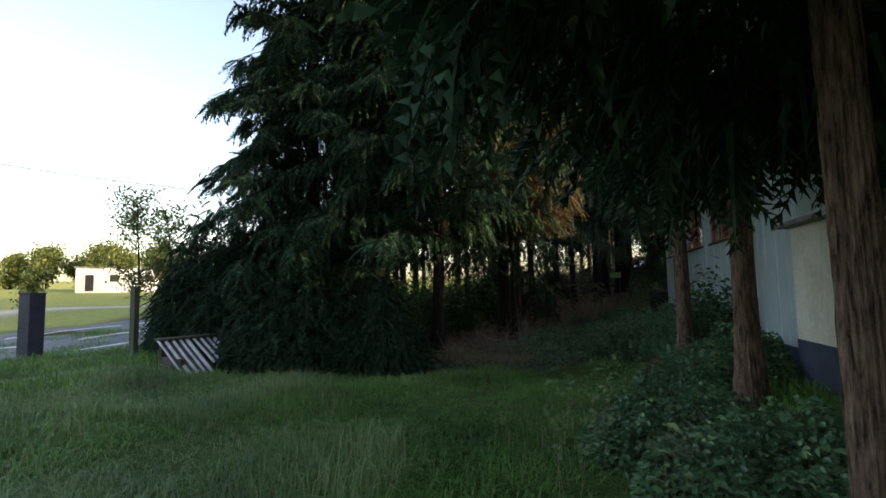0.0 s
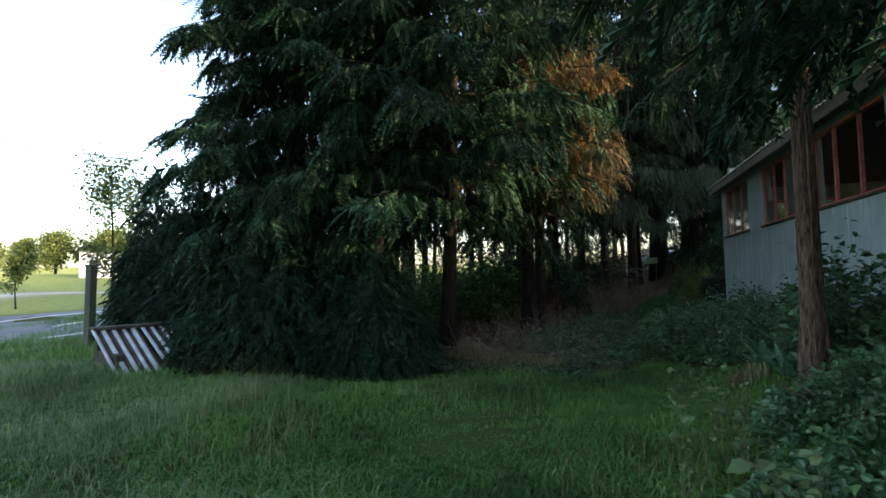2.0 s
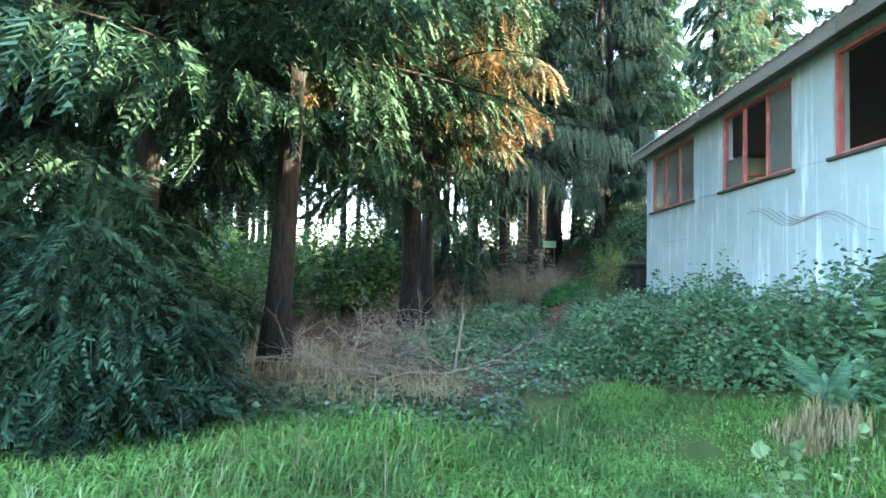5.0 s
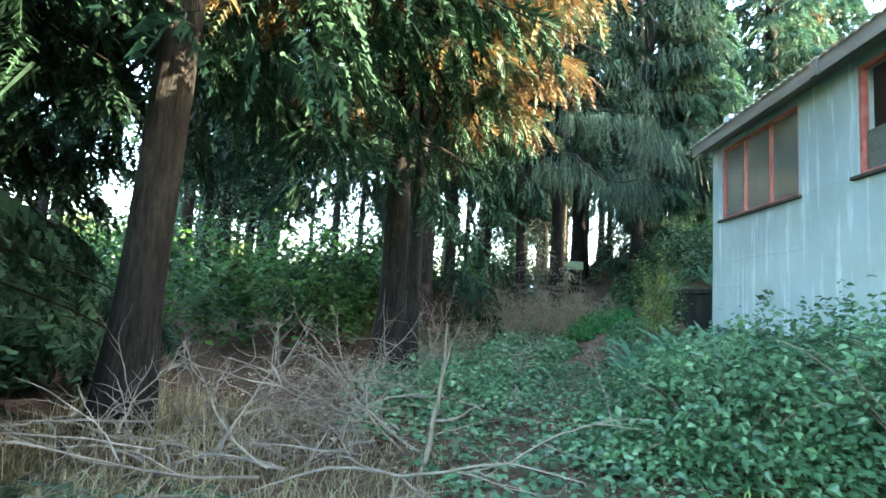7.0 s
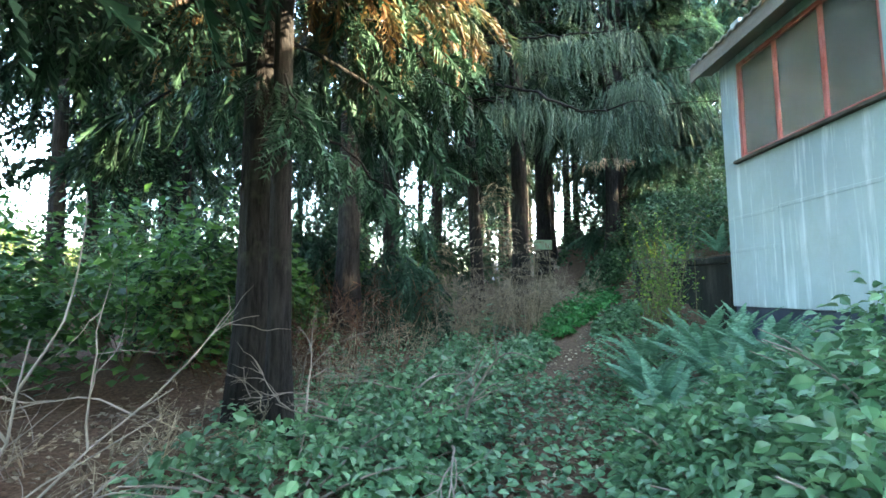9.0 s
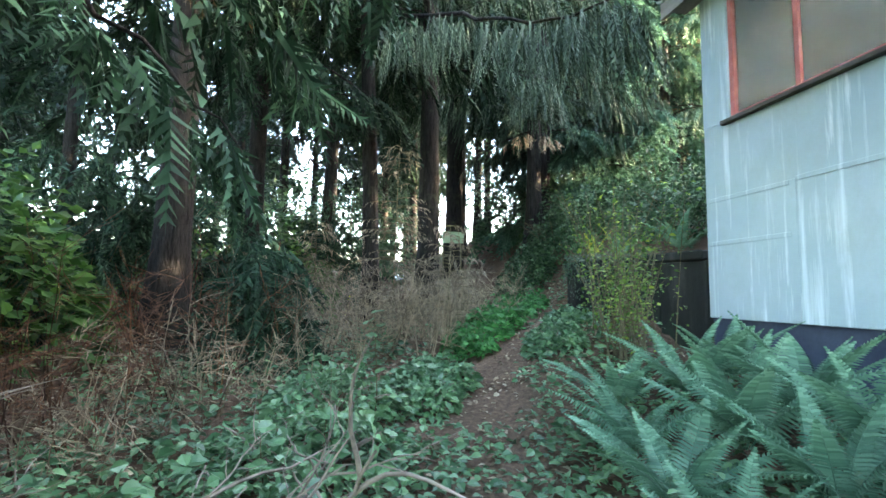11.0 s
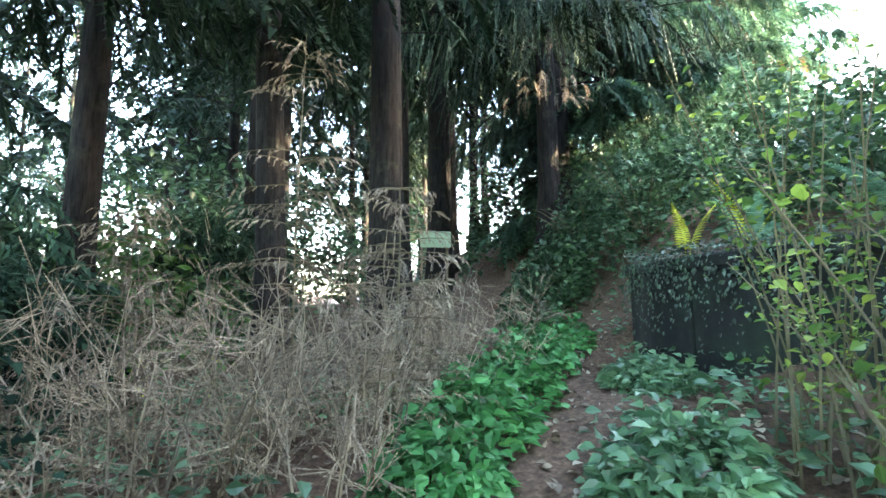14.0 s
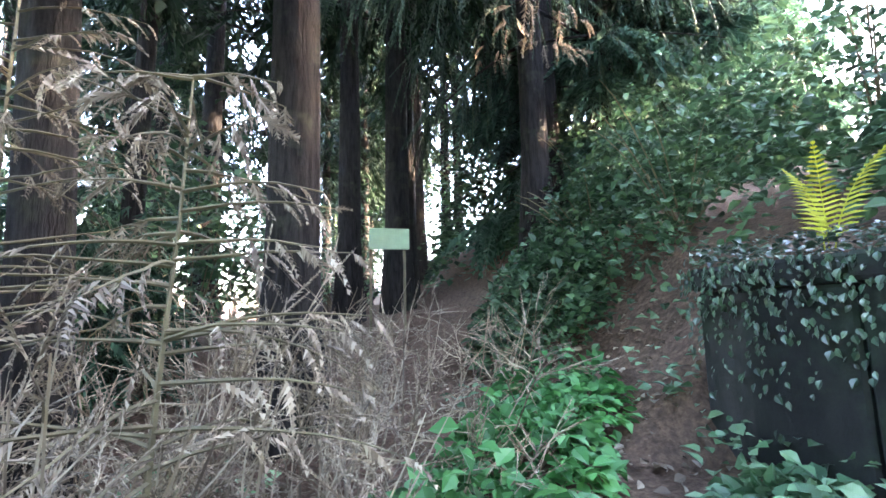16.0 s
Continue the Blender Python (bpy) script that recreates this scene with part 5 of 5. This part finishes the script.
def off_path(x, y):
    cx = np.interp(y, [12, 15, 17, 18.3, 19.3, 20.4, 22], [-0.7, 0.1, 0.6, 1.0, 1.75, 2.3, 2.6])
    return np.abs(x - cx) > 0.28 + 0.1 * np.sin(y * 7)


carpet(510, 9000, (-5.5, -0.7, 9.9, 12.4), 0.065, "ivy", "ivy", "dark green ivy creeping along the edge of the grass", lambda x, y: np.abs(y - (10.5 + 0.12 * np.abs(x + 2) + 0.2 * np.sin(x * 2))) < 0.55, 0.12)
carpet(513, 15000, (-2.2, 2.7, 9.8, 16.8), 0.06, "bramble", "groundcover", "low leafy growth between the thicket and the branches", lambda x, y: ((x > -1.5) | (y > 12.6)) & ((y > 11.5 + 0.3 * np.sin(x * 3)) | (x > 1.35)), 0.16)
carpet(511, 11000, (-2.6, 2.7, 14, 21), 0.065, "bramble", "groundcover", "low leafy growth covering the wood floor", lambda x, y: off_path(x, y) & (np.sin(x * 2.3 + y) * np.sin(y * 1.9) > -0.35), 0.2)
carpet(512, 9000, (-4, 3, 12, 22), 0.05, "dead_leaf", "leaf_litter", "brown dead leaves scattered on the wood floor", None, 0.02, "leaf litter")


def wall_ivy():
    """Ivy over the coping and down the face and end of the retaining wall."""
    rng = np.random.default_rng(520)
    n = 2000
    y = BUILD_FAR + 0.6 + (RET_END - BUILD_FAR - 0.6) * rng.uniform(0, 1, n) ** 0.6
    top = rng.uniform(0, 1, n) < 0.5
    drop = rng.exponential(0.17, n)
    z = np.where(top, 1.67 + rng.uniform(0, 0.07, n), np.clip(1.66 - drop, 0.55, 1.7))
    x = wall_face(y) + np.where(top, rng.uniform(-0.06, 0.28, n), -0.005 - rng.uniform(0.0, 0.05, n))
    d = np.where(top[:, None], np.column_stack([rng.normal(-0.6, 0.6, n), rng.normal(0, 0.8, n), rng.normal(0, 0.3, n)]), np.column_stack([rng.normal(-0.3, 0.2, n), rng.normal(0, 0.5, n), -np.ones(n)]))
    up = np.where(top[:, None], [0, 0, 1.0], [-1.0, 0, 0.3]) + rng.normal(0, 0.3, (n, 3))
    tagged(new("ivy", mesh_of("ivy", *scatter(LEAF, np.column_stack([x, y, z]), frames(d, up), 0.027 * rng.uniform(0.5, 1.5, n)), M["ivy"])), "ivy trailing over the top of the concrete wall", "ivy", kind="stuff")


wall_ivy()


# ---- gate, crate and the far side of the road ----
def gate_post(x, y, w, top, mat, label):
    z = float(height(x, y))
    e = thing("gate_post", (x, y, z), label, "post", "gate posts")
    part("shaft", box((-w / 2, -w / 2, -0.2), (w / 2, w / 2, top), 0.015), M[mat], e)
    part("cap", box((-w / 2 - 0.02, -w / 2 - 0.02, top + 0.002), (w / 2 + 0.02, w / 2 + 0.02, top + 0.05), 0.012), M[mat], e)


gate_post(-13.2, 11.6, 0.19, 2.05, "post_wood", "weathered green timber gate post by the hedge")
gate_post(-17.4, 11.5, 0.5, 2.2, "post", "thick dark blue painted gate post")


def low_box():
    """A low brick pit with a sloping corrugated lid."""
    x, y = -8.6, 9.35
    z = float(height(x, y))
    e = thing("corrugated_lid_box", (x, y, z), "low box covered by a sloping broken corrugated sheet", "box")
    e.rotation_euler = (0, 0, radians(70))
    e.scale = (1.1, 1.1, 1.1)
    part("back_wall", box((-0.62, 0.42, -0.1), (0.62, 0.54, 0.66), 0.01), M["sheet_dirt"], e)
    part("side_wall", box((-0.62, -0.42, -0.1), (-0.52, 0.415, 0.34), 0.01), M["sheet_dirt"], e)
    part("side_wall", box((0.52, -0.42, -0.1), (0.62, 0.415, 0.34), 0.01), M["sheet_dirt"], e)
    part("front_wall", box((-0.515, -0.42, -0.1), (0.515, -0.32, 0.2), 0.01), M["sheet_dirt"], e)
    part("ridge_board", box((-0.70, 0.36, 0.665), (0.70, 0.60, 0.72), 0.01), M["sheet_dirt"], e)

    def sheet(x0, x1, y0, y1, drop):
        bm = bmesh.new()
        cols = int((x1 - x0) / 0.0146)
        grid = []
        for j in range(5):
            t = j / 4
            row = []
            for i in range(cols + 1):
                xx = x0 + (x1 - x0) * i / cols
                row.append(bm.verts.new((xx, y1 + (y0 - y1) * t, 0.66 - drop * t + 0.028 * math.sin(xx / 0.146 * 2 * math.pi))))
            grid.append(row)
        for j in range(4):
            for i in range(cols):
                face = bm.faces.new((grid[j][i], grid[j + 1][i], grid[j + 1][i + 1], grid[j][i + 1]))
                face.material_index = int(math.sin((x0 + (x1 - x0) * (i + 0.5) / cols) / 0.146 * 2 * math.pi) < -0.1)
        ob = part("corrugated_sheet", bm, M["sheet"], e, "pale weathered corrugated sheet, dirty in its valleys", True)
        ob.data.materials.append(M["sheet_dirt"])
        ob.modifiers.new("thickness", "SOLIDIFY").thickness = 0.008
        return ob

    sheet(-0.72, -0.02, -0.72, 0.40, 0.62)
    sheet(0.0, 0.74, -0.50, 0.40, 0.46)


low_box()


def far_house():
    c = U * 80 + W * 3
    z = float(height(*c))
    e = thing("far_house", (c[0], c[1], z), "long low white flat-roofed building across the road", "building")
    e.rotation_euler = (0, 0, math.atan2(W[1], W[0]))
    part("wall", box((-4.6, -3, -0.5), (4.6, 3, 3.0), 0.02), M["white_wall"], e)
    part("roof", box((-4.8, -3.2, 3.0), (4.8, 3.2, 3.18), 0.03), M["roof"], e)
    part("door", box((-3.6, -3.03, 0), (-2.7, -2.99, 2.1)), M["dark"], e)
    for x in (-0.5, 3.4):
        part("window", box((x - 0.5, -3.03, 1.2), (x + 0.5, -2.99, 2.1)), M["dark"], e)
    c = U * 62 + W * 8.5
    k = thing("kiosk", (c[0], c[1], float(height(*c))), "small kiosk with an orange-red canopy across the road", "kiosk")
    part("canopy", box((-2, -2, 2.6), (2, 2, 3.3), 0.03), M["red_sign"], k)
    part("body", box((-1.2, -1.2, -0.3), (1.2, 1.2, 2.6), 0.02), M["brick"], k)
    c = U * 78 + W * -16
    k = thing("far_house", (c[0], c[1], float(height(*c))), "low pale house with grey roof across the road", "building")
    part("wall", box((-5, -3, -0.5), (5, 3, 2.4), 0.02), M["white_wall"], k)
    part("roof", box((-5.3, -3.3, 2.4), (5.3, 3.3, 2.7), 0.05), M["brick"], k)


far_house()


def broad_tree(seed, x, y, h, r, label, mat="broad", count=2600, leaf=0.35, group="", trunk=0.12, low=0.25, name="broadleaf_tree"):
    rng = np.random.default_rng(seed)
    z = float(height(x, y))
    e = thing(name, (x, y, z), label, "tree", group)
    lines = [trunk_lines(rng, 0, 0, 0, h * 0.9, trunk, (0, 0), 0.15)]
    O = []
    for i in range(22):
        f = rng.uniform(low, 0.95)
        p = np.array([np.interp(f, np.linspace(0, 1, 14), lines[0][0][:, c]) for c in range(3)])
        a = rng.uniform(0, 6.28)
        tw = twisty(rng, p, (math.cos(a), math.sin(a), 0.7), r * rng.uniform(0.6, 1.1) * (1.2 - 0.6 * f), trunk * 0.35, 7, 0.2)
        lines.append(tw)
        m = count // 22
        O.append(tw[0][rng.integers(2, 7, m)] + rng.normal(0, 0.16 * r, (m, 3)))
    v, q = tubes(lines, 6)
    part_mesh("trunk", mesh_of("trunk", v, q, M["bark_darkened"], True), e)
    O = np.concatenate(O)
    O[:, 2] = np.maximum(O[:, 2], 0.15)
    D = rng.normal(0, 1, (len(O), 3))
    part_mesh("crown", mesh_of("crown", *scatter(FAR_LEAF, O, frames(D, rng.normal(0, 1, (len(O), 3)) + [0, 0, 0.7]), leaf * rng.uniform(0.6, 1.3, len(O))), M[mat]), e, kind="stuff")
    return e


broad_tree(600, -17.4, 15.4, 7.4, 1.5, "young thin-crowned broadleaf tree behind the hedge", "broad", 3600, 0.12, trunk=0.06, low=0.2)
broad_tree(601, -15.3, 14.8, 5.8, 1.1, "young thin-crowned broadleaf tree behind the hedge", "broad", 2200, 0.12, trunk=0.05, low=0.2)
far_protos = [broad_tree(610 + i, *(U * (92 + 6 * i) + W * (-30 + 16 * i)), 6 + i, 4.2, "sunlit broadleaf tree beyond the road", "broad", 5200, 0.42, "sunlit trees beyond the road", 0.25, 0.08) for i in range(3)]
rf = random.Random(3)
for i in range(26):
    c = U * rf.uniform(88, 125) + W * (-85 + i * 5.6)
    copy_thing(far_protos[i % 3], pose(c[0], c[1], float(height(*c)), 0, 0, rf.uniform(0, 360)))
sap = U * 40 + W * -3
broad_tree(640, sap[0], sap[1], 3.6, 0.9, "small roadside tree with a thin crown", "broad", 900, 0.22, trunk=0.05, low=0.3)

# belt of trees that closes the view to the right of the wood and behind the start
for i, (x, y) in enumerate([(6, -9), (-2, -12), (16, 36), (3, 46), (-8, 48), (-18, 46), (-12, 20), (-15, 22.5), (-10.5, 23)]):
    copy_thing(protos[i % 3], pose(x, y, float(height(x, y)), 0, 0, 40 * i))


# unseen dense conifers added on the sunny side to shade the clearing and trunks
shade = conifer(58, 10.5, 5.0, 13, 0.22, 1.2, 2.8, "unseen dense conifer added to block the low sun", 75, 26, 0.9, "conifer_shaded", group=NEAR, templates=[SPRAY_LOW], sides=10, rings=24, shape=0.5)
for i, (x, y) in enumerate([(9.6, 1.6), (12.0, -1.4), (8.0, -2.6), (13.5, 4.0), (5.0, -5.5), (9.6, 17.4), (13.5, 20.0)]):
    copy_thing(shade, pose(x, y, float(height(x, y)), 0, 0, 50 * i))


def sunlit_patch_panel():
    # panel and legs are made up; they stand in for sunlit greenery
    x, y = 1.71, 23.9
    z = float(height(x, y))
    e = thing("sunlit_patch_panel", (x, y, z), "pale green panel standing in for a sunlit patch among the far trees", "board")
    part("panel", box((-0.24, -0.02, 1.02), (0.24, 0.02, 1.27), 0.008), M["pale"], e)
    for s in (-0.2, 0.2):
        part("leg", box((s - 0.03, 0.022, -0.1), (s + 0.0, 0.05, 1.2), 0.003), M["stem"], e)


sunlit_patch_panel()

# overhead cable beyond the gate
s = np.linspace(0, 1, 30)
a, b = np.array([-44, 8, 12.5]), np.array([-20, 34, 9.5])
pts = a + (b - a) * s[:, None] - np.array([0, 0, 1.2]) * (4 * s * (1 - s))[:, None]
v, q = tubes([(pts, np.full(30, 0.026))], 5)
tagged(new("overhead_cable", mesh_of("overhead_cable", v, q, M["black"])), "thin black overhead cable sagging beyond the gate", "cable")
